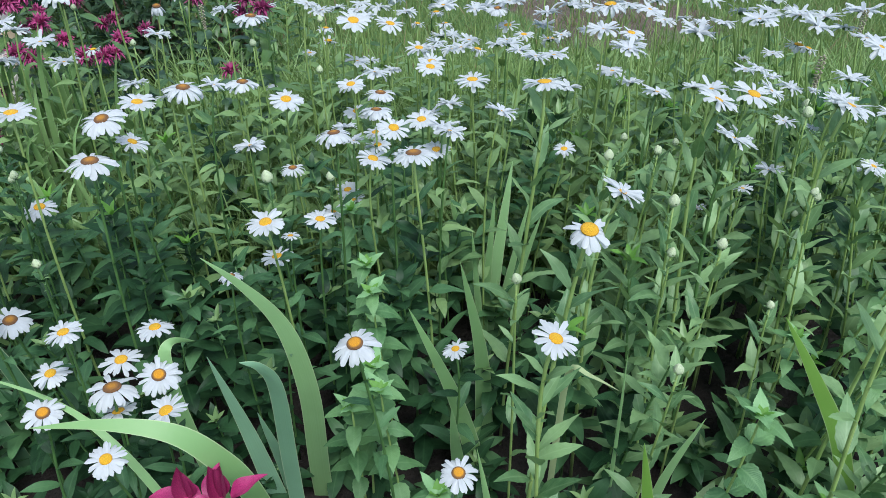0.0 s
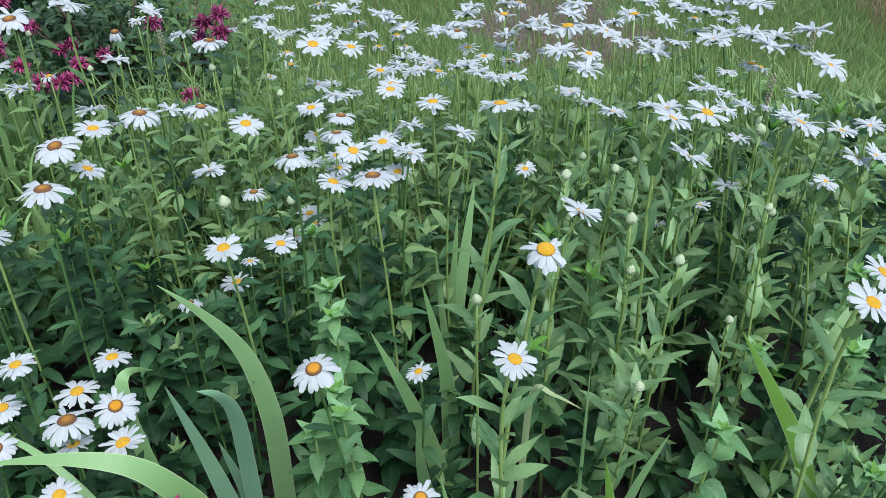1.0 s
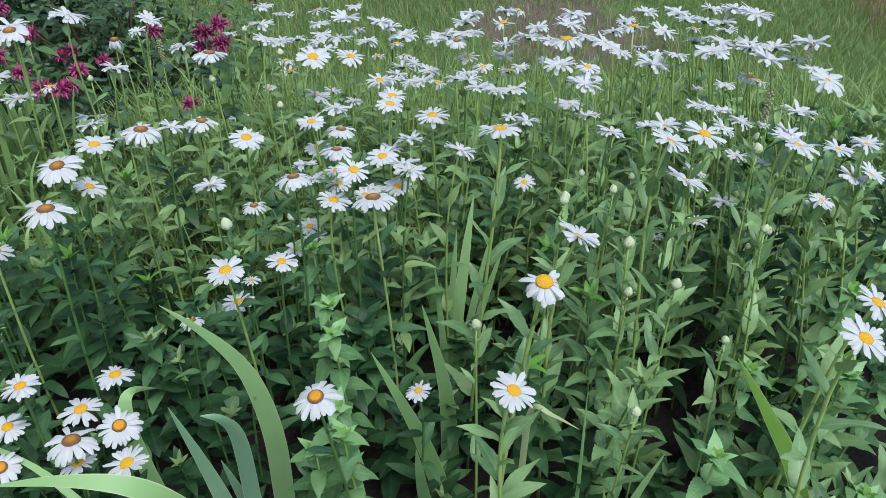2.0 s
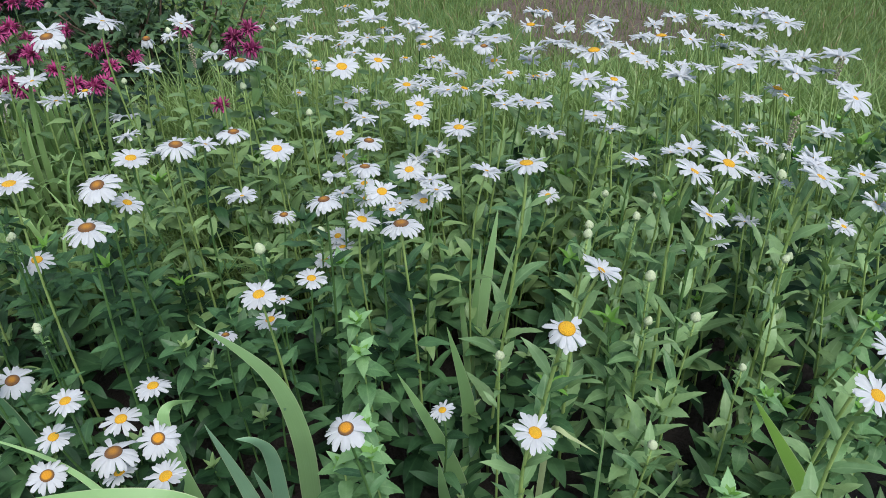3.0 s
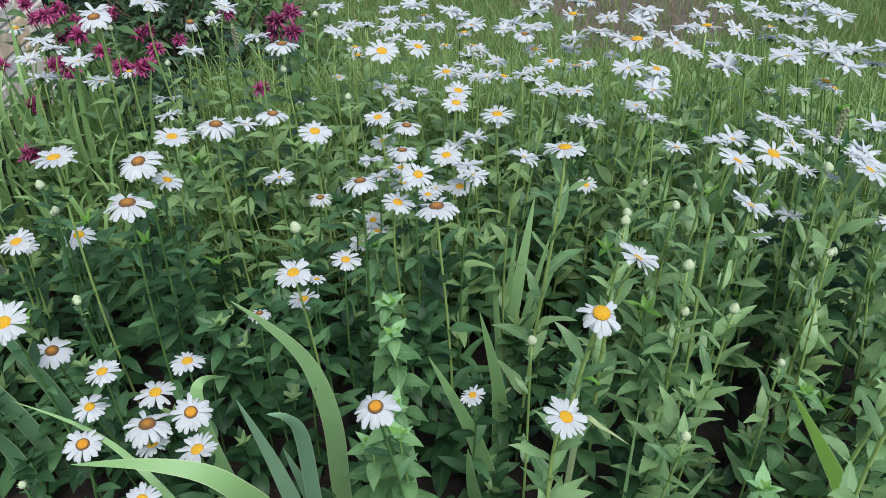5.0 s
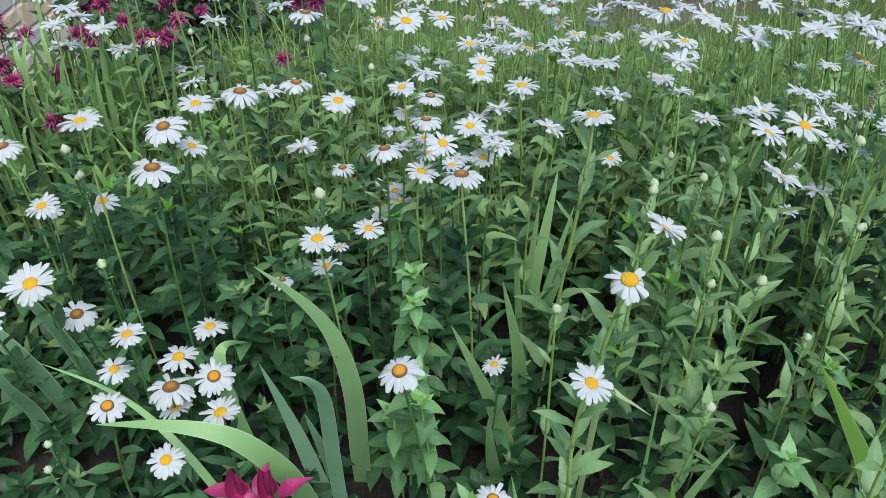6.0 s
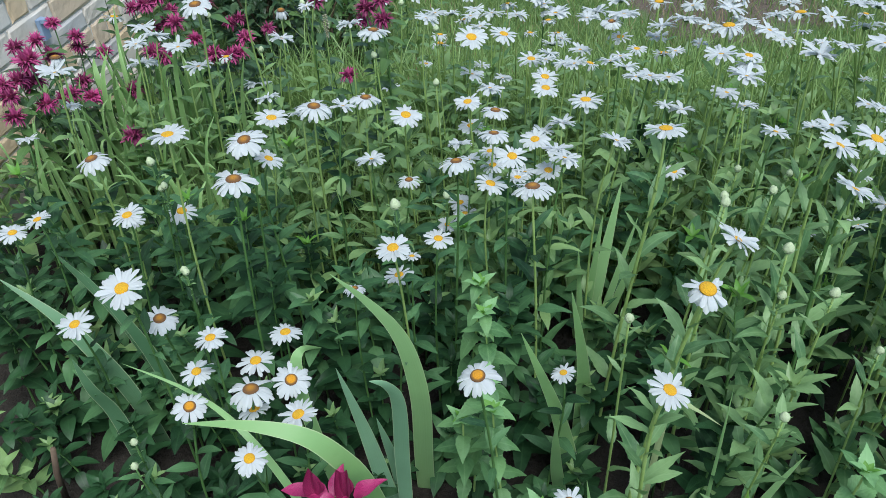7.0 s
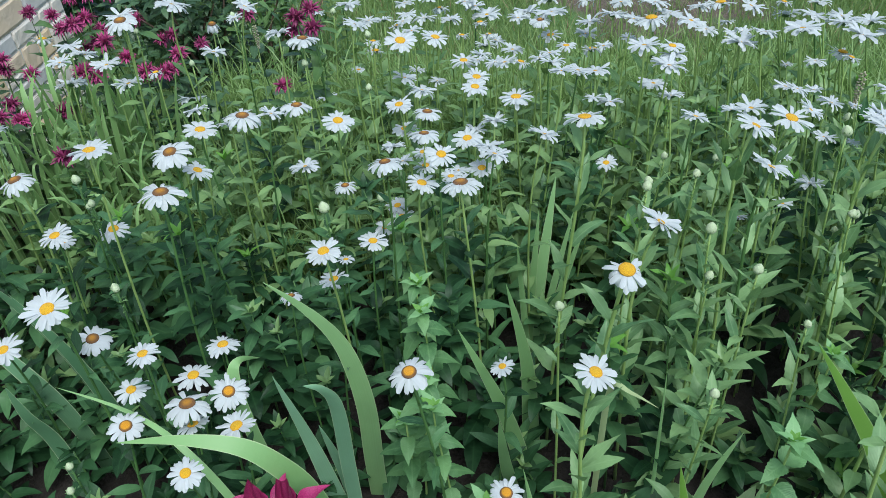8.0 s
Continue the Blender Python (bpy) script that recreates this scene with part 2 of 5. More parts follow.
def ground_material():
    """Dark bed soil, green lawn turf past it and a bare patch of dirt."""
    m, nt, b = nodes_of("soil_and_turf", 0.95)
    geo = nt.nodes.new("ShaderNodeNewGeometry")
    n = nt.nodes.new("ShaderNodeTexNoise")
    n.inputs["Scale"].default_value, n.inputs["Detail"].default_value = 3.0, 6.0
    nt.links.new(geo.outputs["Position"], n.inputs["Vector"])
    fine = nt.nodes.new("ShaderNodeTexNoise")
    fine.inputs["Scale"].default_value, fine.inputs["Detail"].default_value = 60.0, 5.0
    nt.links.new(geo.outputs["Position"], fine.inputs["Vector"])
    sep = nt.nodes.new("ShaderNodeSeparateXYZ")
    nt.links.new(geo.outputs["Position"], sep.inputs[0])
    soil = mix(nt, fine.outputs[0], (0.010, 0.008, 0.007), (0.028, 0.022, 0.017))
    turf = mix(nt, fine.outputs[0], (0.050, 0.115, 0.028), (0.110, 0.190, 0.055))
    dirt = mix(nt, fine.outputs[0], (0.075, 0.058, 0.045), (0.140, 0.108, 0.085))
    d = nt.nodes.new("ShaderNodeVectorMath")
    d.operation, d.inputs[1].default_value = "DISTANCE", (0.80, 4.05, 0.0)
    nt.links.new(geo.outputs["Position"], d.inputs[0])
    wob = nt.nodes.new("ShaderNodeMath")
    wob.operation = "ADD"
    nt.links.new(d.outputs["Value"], wob.inputs[0])
    nt.links.new(n.outputs[0], wob.inputs[1])
    turf = mix(nt, ramp(nt, wob.outputs[0], 1.1, 0.95), turf, dirt)
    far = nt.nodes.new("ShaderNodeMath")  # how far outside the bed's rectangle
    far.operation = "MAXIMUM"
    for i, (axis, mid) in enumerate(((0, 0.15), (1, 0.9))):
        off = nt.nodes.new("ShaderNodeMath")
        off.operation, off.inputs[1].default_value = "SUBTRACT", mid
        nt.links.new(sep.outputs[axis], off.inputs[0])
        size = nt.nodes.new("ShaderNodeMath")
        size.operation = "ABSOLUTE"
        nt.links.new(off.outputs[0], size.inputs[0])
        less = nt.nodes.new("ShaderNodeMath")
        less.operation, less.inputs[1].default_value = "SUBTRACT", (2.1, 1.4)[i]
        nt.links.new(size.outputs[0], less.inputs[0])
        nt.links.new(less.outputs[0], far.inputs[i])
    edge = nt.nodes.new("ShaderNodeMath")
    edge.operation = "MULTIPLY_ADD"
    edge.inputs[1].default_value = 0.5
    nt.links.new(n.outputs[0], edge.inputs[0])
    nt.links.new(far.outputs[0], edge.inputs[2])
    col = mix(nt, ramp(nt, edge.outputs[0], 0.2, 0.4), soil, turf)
    nt.links.new(col, b.inputs["Base Color"])
    bump(nt, b, fine.outputs[0], 0.8, 0.02)
    return m


SOIL = ground_material()


# ---- mesh helpers ----
rng = random.Random(7)


def mesh(name, verts, faces, material, uvs=None, smooth=True):
    me = bpy.data.meshes.new(name)
    me.from_pydata(verts, [], faces)
    if uvs is not None:
        lay = me.uv_layers.new(name="UVMap")
        idx = np.empty(len(me.loops), dtype=np.int32)
        me.loops.foreach_get("vertex_index", idx)
        lay.data.foreach_set("uv", np.asarray(uvs, dtype=np.float32)[idx].ravel())
    if smooth:
        me.polygons.foreach_set("use_smooth", [True] * len(me.polygons))
    me.materials.append(material)
    return me


def shaped(name, piece, material):
    return mesh(name, piece[0], piece[1], material, piece[2])


def part(name, me, parent, m=None, label="", kind=""):
    """One mesh object under a thing or under a part."""
    ob = new(name, me)
    ob.parent = parent
    if m is not None:
        ob.matrix_basis = m
    return tagged(ob, label, kind=kind)


def thing(name, at, label, category, group="", kind=""):
    ob = new(name)
    ob.empty_display_size = 0.02
    ob.location = at
    return tagged(ob, label, category, group, kind)


def blade(length, width, segs=6, fold=0.25, droop=0.4, shape="lance", teeth=0.0, twist=0.0, base=0.15, crease=1.4):
    """Vertices, faces and uvs of one leaf that starts at the origin, runs along +y and faces up."""
    vs, fs, uv = [], [], []
    ang, y, z = 0.0, 0.0, 0.0
    flat = shape in ("petal", "sword")
    cols = (-1, 0, 1) if shape == "sword" else (-1, -0.5, 0, 0.5, 1)
    tip = (rng.uniform(-0.12, -0.06), rng.uniform(-0.06, 0.01), rng.uniform(-0.06, 0.02), rng.uniform(-0.06, 0.01), rng.uniform(-0.12, -0.06))
    wave, phase = (0.0, 0.0) if flat else (rng.uniform(0.05, 0.35), rng.uniform(0, 6.28))
    for i in range(segs + 1):
        t = i / segs
        if shape == "lance":
            w = math.sin(math.pi * min(1, t ** 0.75)) ** 0.85 * (1 - base) + base * (1 - t)
        elif shape == "oval":
            w = math.sin(math.pi * t ** 0.6) ** 0.8
        elif shape == "ovate":
            w = math.sin(math.pi * t ** 0.58) ** 0.9 * (1.1 - 0.4 * t)
        elif shape == "sword":
            w = (1 - t ** 3.0) ** 0.9 * (0.85 + 0.3 * t * (1 - t))
        else:
            w = (0.34 + 0.66 * math.sin(math.pi * min(1.0, t * 0.58 + 0.08))) * (1.0 if t < 0.9 else 0.72)
        if i == segs and shape != "petal":
            w = 0.02
        w *= width / 2
        tw = twist * t
        c, s = math.cos(tw), math.sin(tw)
        up = fold * w
        for k in cols:
            off = k * w
            if teeth and 0 < i < segs and abs(k) == 1:
                off *= 1 + (teeth if i % 2 else -teeth)
            h = abs(k) ** crease * up + wave * w * k * k * math.sin(phase + 8 * t + (2.0 if k > 0 else 0.0))
            notch = 0.0
            if shape == "petal":  # two shallow grooves and an uneven, toothed tip
                notch = tip[int(k * 2) + 2] * length if i == segs else 0.0
                h += (0.20 * w if abs(k) == 0.5 else -0.08 * w if k == 0 else 0.0) * math.sin(math.pi * min(1, t + 0.15))
            vs.append((off * c - h * s, y + notch, z + off * s + h * c))
            uv.append((float(k) if shape != "petal" else off * 900, t))
        ang -= droop / segs
        y += math.cos(ang) * length / segs
        z += math.sin(ang) * length / segs
    for i in range(segs):
        nc = len(cols)
        for c in range(nc - 1):
            a = nc * i + c
            fs.append((a, a + 1, a + nc + 1, a + nc))
    return vs, fs, uv


class Heap:
    """Collects many small pieces into one mesh."""

    def __init__(self):
        self.v, self.f, self.u = [], [], []

    def add(self, piece, m):
        vs, fs, uv = piece
        o = len(self.v)
        self.v += [tuple(m @ Vector(p)) for p in vs]
        self.f += [tuple(i + o for i in f) for f in fs]
        self.u += uv

    def mesh(self, name, material):
        return mesh(name, self.v, self.f, material, self.u)


def tube(points, radii, sides=6):
    """Vertices, faces and uvs of a round stalk through the points."""
    vs, fs, uv = [], [], []
    n = len(points)
    for i, (p, r) in enumerate(zip(points, radii)):
        d = (Vector(points[min(n - 1, i + 1)]) - Vector(points[max(0, i - 1)])).normalized()
        q = d.to_track_quat("Z", "Y")
        for k in range(sides):
            a = 2 * math.pi * k / sides
            vs.append(tuple(Vector(p) + q @ Vector((math.cos(a) * r, math.sin(a) * r, 0))))
            uv.append((0.5, i / n))
    for i in range(n - 1):
        for k in range(sides):
            a, b = i * sides + k, i * sides + (k + 1) % sides
            fs.append((a, b, b + sides, a + sides))
    fs.append(tuple(range(sides))[::-1])
    fs.append(tuple(range((n - 1) * sides, n * sides)))
    return vs, fs, uv


def dome(radius, height, rings=5, sides=16, under=0.0):
    """A low dome on the xy plane, closed beneath."""
    vs, fs, uv = [(0, 0, height)], [], [(0, 0)]
    for i in range(1, rings + 1):
        a = math.pi / 2 * i / rings
        for k in range(sides):
            b = 2 * math.pi * k / sides
            vs.append((math.sin(a) * math.cos(b) * radius, math.sin(a) * math.sin(b) * radius, math.cos(a) * height))
            uv.append((0.5, 0.5))
    for k in range(sides):
        fs.append((0, 1 + k, 1 + (k + 1) % sides))
    for i in range(rings - 1):
        o = 1 + i * sides
        for k in range(sides):
            fs.append((o + k, o + sides + k, o + sides + (k + 1) % sides, o + (k + 1) % sides))
    o = 1 + (rings - 1) * sides
    vs.append((0, 0, -under))
    uv.append((0.5, 0.5))
    for k in range(sides):
        fs.append((o + (k + 1) % sides, o + k, len(vs) - 1))
    return vs, fs, uv


def bent(p0, p1, sag, n=8, wob=0.0):
    """Points from p0 to p1 that leave p0 upright and wander a little."""
    p0, p1 = Vector(p0), Vector(p1)
    out = []
    ph = rng.uniform(0, 6)
    for i in range(n + 1):
        t = i / n
        p = p0.lerp(p1, t)
        f = t ** sag
        p.x, p.y = p0.x + (p1.x - p0.x) * f, p0.y + (p1.y - p0.y) * f
        p.x += wob * math.sin(ph + 5 * t) * t * (1 - t)
        p.y += wob * math.cos(ph + 4 * t) * t * (1 - t)
        out.append(p)
    return out


# ---- ground ----
def build_ground():
    vs, fs = [], []
    edges = [-400, -60, -15, -6] + [-3 + 0.15 * i for i in range(61)] + [8, 15, 60, 400]
    n = len(edges)
    for y in edges:
        for x in edges:
            h = 0.0
            if -3 < x < 6 and -3 < y < 6:
                h = 0.03 * noise.noise((x * 1.7, y * 1.7, 0.3)) - 0.015
            vs.append((x, y, h))
    for j in range(n - 1):
        for i in range(n - 1):
            a = j * n + i
            fs.append((a, a + 1, a + n + 1, a + n))
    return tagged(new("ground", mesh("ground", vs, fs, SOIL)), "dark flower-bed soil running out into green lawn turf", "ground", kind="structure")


ground = build_ground()


def ground_z(x, y):
    return 0.03 * noise.noise((x * 1.7, y * 1.7, 0.3)) - 0.015


# ---- house wall: stone veneer below white siding ----
WX = -1.85


def build_wall():
    r = random.Random(3)
    wall = tagged(new("wall_west", mesh("wall_core", *slab(WX - 0.25, WX + 0.003, -4.0, 3.08, -0.1, 0.665), MORTAR, smooth=False)),
                  "house wall faced with tan and grey veneer stone", "wall", kind="structure")
    part("siding", mesh("siding", *slab(WX - 0.25, WX - 0.005, -4.0, 3.08, 0.70, 4.6), WHITE_PAINT, smooth=False), wall, None, "smooth white painted siding")
    part("ledge", mesh("ledge", *slab(WX - 0.25, WX + 0.018, -4.0, 3.09, 0.666, 0.698), MORTAR, smooth=False), wall, None, "pale mortar ledge under the siding")
    z = -0.02
    for course, h in enumerate((0.13, 0.10, 0.07, 0.11, 0.075, 0.10, 0.085)):
        y = 0.9 + r.uniform(-0.1, 0.1)
        while y < 3.06:
            ln = min(r.choice((r.uniform(0.07, 0.14), r.uniform(0.12, 0.22), r.uniform(0.2, 0.34))), 3.08 - y)
            if 3.08 - (y + ln) < 0.07:
                ln = 3.08 - y
            if h > 0.09 and ln < 0.22 and r.random() < 0.35:  # two thin stones in one course
                k = r.uniform(0.35, 0.6)
                part("stone", stone(ln - 0.009, h * k - 0.009, r), wall, Matrix.Translation((WX, y + ln / 2, z + h * k / 2)))
                part("stone", stone(ln - 0.009, h * (1 - k) - 0.009, r), wall, Matrix.Translation((WX, y + ln / 2, z + h * (1 + k) / 2)))
            else:
                part("stone", stone(ln - 0.009, h - 0.009, r), wall, Matrix.Translation((WX, y + ln / 2, z + h / 2)))
            y += ln
        z += h
    return wall


def slab(x0, x1, y0, y1, z0, z1):
    vs = [(x, y, z) for z in (z0, z1) for y in (y0, y1) for x in (x0, x1)]
    return vs, [(0, 2, 3, 1), (4, 5, 7, 6), (0, 1, 5, 4), (2, 6, 7, 3), (0, 4, 6, 2), (1, 3, 7, 5)]


def stone(ln, h, r):
    """A split-faced stone, its face towards +x, with uneven chipped edges."""
    cy = [0.0, min(0.2, 0.008 / ln)] + [k / 4 for k in (1, 2, 3)] + [1 - min(0.2, 0.008 / ln), 1.0]
    cz = [0.0, min(0.2, 0.008 / h), 0.5, 1 - min(0.2, 0.008 / h), 1.0]
    ny, nz = len(cy) - 1, len(cz) - 1
    vs, fs = [], []
    for j in range(nz + 1):
        for i in range(ny + 1):
            edge = i in (0, ny) or j in (0, nz)
            y = (cy[i] - 0.5) * ln + (r.uniform(-0.006, 0.003) if i in (0, ny) else 0)
            zz = (cz[j] - 0.5) * h + (r.uniform(-0.003, 0.003) if j in (0, nz) else 0)
            vs.append((0.006 if edge else 0.0095 + r.uniform(-0.001, 0.0015), y, zz))
    w = ny + 1
    for j in range(nz):
        for i in range(ny):
            fs.append((j * w + i, j * w + i + 1, (j + 1) * w + i + 1, (j + 1) * w + i))
    rim = [i for i in range(w)] + [j * w + ny for j in range(1, nz + 1)] + [nz * w + i for i in range(ny - 1, -1, -1)] + [j * w for j in range(nz - 1, 0, -1)]
    o = len(vs)
    for i in rim:
        vs.append((-0.03, vs[i][1], vs[i][2]))
    for k in range(len(rim)):
        k2 = (k + 1) % len(rim)
        fs.append((rim[k2], rim[k], o + k, o + k2))
    return mesh("stone", vs, fs, STONE, smooth=False)


build_wall()
clip = thing("wall_clip", (WX + 0.02, 2.39, 0.50), "small blue-grey plastic clip fixed to the stone wall", "clip")
part("plate", mesh("clip_plate", *slab(-0.004, 0.012, -0.018, 0.018, -0.035, 0.04), TAG, smooth=False), clip)
part("hook", mesh("clip_hook", *slab(0.012, 0.03, -0.014, 0.014, 0.026, 0.04), TAG, smooth=False), clip)


# ---- shared leaf, petal and flower meshes ----


def leaf_mesh(material, width, droop, shape="lance", segs=6, teeth=0.0, fold=0.25):
    v, f, u = blade(1, width, segs, fold, droop, shape, teeth, rng.uniform(-0.35, 0.35))
    return mesh("leaf", v, f, material, u)


LEAVES = [leaf_mesh(LEAF, rng.uniform(0.24, 0.36), rng.uniform(0.2, 1.2), segs=13, teeth=0.05, fold=rng.uniform(0.05, 0.3)) for _ in range(9)]
SHADE_LEAVES = [leaf_mesh(SHADE_LEAF, rng.uniform(0.32, 0.42), rng.uniform(0.2, 1.1), "oval" if i % 3 == 0 else "lance", 9, fold=rng.uniform(0.0, 0.25)) for i in range(10)]
HALF_SHADE_LEAVES = [leaf_mesh(HALF_SHADE, rng.uniform(0.28, 0.38), rng.uniform(0.2, 1.1), "lance", 9, fold=rng.uniform(0.05, 0.28)) for i in range(8)]
MINTS = [leaf_mesh(MINT, rng.uniform(0.52, 0.62), rng.uniform(0.5, 1.3), "ovate", 17, 0.05, rng.uniform(0.0, 0.14)) for _ in range(6)]
MINT_TOPS = [leaf_mesh(MINT_Y, rng.uniform(0.50, 0.58), rng.uniform(0.3, 0.8), "ovate", 17, 0.06, rng.uniform(0.05, 0.2)) for _ in range(4)]
YOUNGS = [leaf_mesh(YOUNG_J, rng.uniform(0.45, 0.6), rng.uniform(0.2, 0.8), "oval", 7, 0.06) for _ in range(4)]
LEAF_BITS = [blade(1, rng.uniform(0.28, 0.40), 7, rng.uniform(0.05, 0.3), rng.uniform(0.2, 1.2), twist=rng.uniform(-0.4, 0.4)) for _ in range(9)] + [blade(1, rng.uniform(0.32, 0.42), 7, rng.uniform(0.0, 0.2), rng.uniform(0.2, 1.0), "oval", twist=rng.uniform(-0.4, 0.4)) for _ in range(6)]
OVAL_BITS = [blade(1, rng.uniform(0.40, 0.55), 5, rng.uniform(0.05, 0.3), rng.uniform(0.2, 1.0), "oval") for _ in range(8)]


def petal_bit(droop, wide=1.0):
    return blade(1, rng.uniform(0.25, 0.35) * wide, 6, rng.uniform(-0.40, 0.25), droop, "petal", twist=rng.uniform(-0.5, 0.5))


def petal_mesh(droop, wide=1.0):
    v, f, u = petal_bit(droop, wide)
    return mesh("petal", v, f, PETAL, u)


PETALS = {"fresh": [petal_mesh(rng.uniform(0.1, 0.7)) for _ in range(8)], "aged": [petal_mesh(rng.uniform(0.4, 0.95)) for _ in range(8)],
          "worn": [petal_mesh(rng.uniform(-0.3, 1.7), 1.15) for _ in range(8)], "drooping": [petal_mesh(rng.uniform(0.6, 1.4)) for _ in range(8)]}
PETALS["ring"] = PETALS["aged"]
PETALS["cupped"] = PETALS["fresh"]
EYES = {k: shaped("disc", dome(1, hgt, 5, 18, 0.1), m) for k, m, hgt in
        (("fresh", EYE_FRESH, 0.30), ("cupped", EYE_FRESH, 0.14), ("worn", EYE_FRESH, 0.45), ("aged", EYE_AGED, 0.27), ("ring", EYE_RING, 0.40), ("drooping", EYE_AGED, 0.45))}
EYE_SIZE = {"fresh": 0.29, "cupped": 0.20, "worn": 0.31, "aged": 0.31, "ring": 0.32, "drooping": 0.35}
CUP = {"fresh": (-0.05, 0.28), "cupped": (0.0, 0.44), "aged": (-0.14, 0.16), "ring": (-0.05, 0.15), "worn": (-0.28, 0.18), "drooping": (-1.15, -0.6)}


def calyx_mesh():
    v, f, u = dome(0.27, 0.20, 4, 14)
    return mesh("flower_cup", [(x, y, -z * 1.0) for x, y, z in v], [tuple(reversed(q)) for q in f], CALYX, u)


CALYX_ME = calyx_mesh()


def petal_pose(kind, k, n, cup=0.0):
    a = 2 * math.pi * k / n + rng.uniform(-0.09, 0.09)
    lo, hi = CUP[kind]
    r0 = EYE_SIZE[kind] * 0.66
    ln = (1.0 - r0) * rng.uniform(0.78, 1.04)
    if kind == "worn":
        ln *= rng.uniform(0.72, 1.0)
    lift = rng.uniform(lo, hi) + cup + (0.10 if k % 2 else -0.04)
    return Matrix.Rotation(a, 4, "Z") @ Matrix.Translation((0, r0, 0.015 * (k % 2))) @ Matrix.Rotation(lift, 4, "X") @ Matrix.Diagonal((ln * rng.uniform(0.85, 1.1), ln, ln, 1))


def corolla(kind):
    h = Heap()
    n = rng.randint(23, 30)
    cup = rng.uniform(-0.08, 0.18) if kind in ("fresh", "cupped") else 0.0
    for k in range(n):
        if kind == "worn" and rng.random() < 0.10:
            continue
        d = {"fresh": (0.1, 0.7), "cupped": (0.0, 0.95), "aged": (0.5, 1.1), "ring": (0.3, 0.7), "worn": (-0.6, 1.6), "drooping": (0.6, 1.4)}[kind]
        h.add(petal_bit(rng.uniform(*d), 1.0), petal_pose(kind, k, n, cup))
    return h.mesh("petals", PETAL)


COROLLAS = {k: [corolla(k) for _ in range(14 if k in ("fresh", "cupped") else 4)] for k in ("fresh", "cupped", "aged", "ring", "worn", "drooping")}
LABELS = {"cupped": "white daisy with petals held up in a shallow cup", "fresh": "fresh white daisy with a yellow eye on a green stem", "aged": "white daisy with browned eye and drooping petals",
          "ring": "white daisy with orange eye ringed in brown", "worn": "worn white daisy with ragged curled petals", "drooping": "faded white daisy with petals hanging down"}


def bezier(p0, p1, p2, p3, n):
    out = []
    for i in range(n + 1):
        t = i / n
        s = 1 - t
        out.append(p0 * s ** 3 + p1 * 3 * s * s * t + p2 * 3 * s * t * t + p3 * t ** 3)
    return out


def stalk(name, points, r0, r1, material, parent, sides=6):
    n = len(points)
    radii = [r0 + (r1 - r0) * i / (n - 1) for i in range(n)]
    v, f, u = tube(points, radii, sides)
    return part(name, mesh(name, v, f, material, u), parent)


def on(points, t):
    x = t * (len(points) - 1)
    i = min(int(x), len(points) - 2)
    return points[i].lerp(points[i + 1], x - i)


def leaf_pose(p, azimuth, lift, size, wide=1.0):
    return Matrix.Translation(p) @ Matrix.Rotation(azimuth, 4, "Z") @ Matrix.Rotation(lift, 4, "X") @ Matrix.Diagonal((size * wide, size, size, 1))


NEAR = 1.30  # plants in front of this line have every petal and leaf as a piece of its own


def root_of(x, y, z):
    """Where a stem that carries its flower at (x, y, z) leaves the soil."""
    bx = (x + 0.25 * (x - 0.35) if x > 0.15 else 1.07 * x) + rng.uniform(-0.04, 0.04)
    by = y + 0.05 + rng.uniform(-0.03, 0.05)
    return Vector((bx, by, ground_z(bx, by)))


def dress(parent, points, n, lo, hi, size, near, rise=0.35):
    """Leaves along a stem, from the part lo to the part hi of its length."""
    h = Heap()
    az = rng.uniform(0, 6)
    for i in range(n):
        t = lo + (hi - lo) * (i + 0.5) / n
        az += 2.4 + rng.uniform(-0.3, 0.3)
        s = size * (1.15 - 0.65 * t) * rng.uniform(0.75, 1.15)
        lift = rise + 0.5 * t + rng.uniform(-0.25, 0.3)
        m = leaf_pose(on(points, t), az, lift, s)
        if near:
            # stems on the left carry leaves with the shade put into their green
            part("leaf", rng.choice((SHADE_LEAVES if rng.random() < 0.5 else HALF_SHADE_LEAVES) if rise < 0.5 else LEAVES), parent, m)
        else:
            h.add(rng.choice(LEAF_BITS[:9]), m)
    if h.v:
        part("leaves", h.mesh("leaves", LEAF_J), parent, kind="stuff")


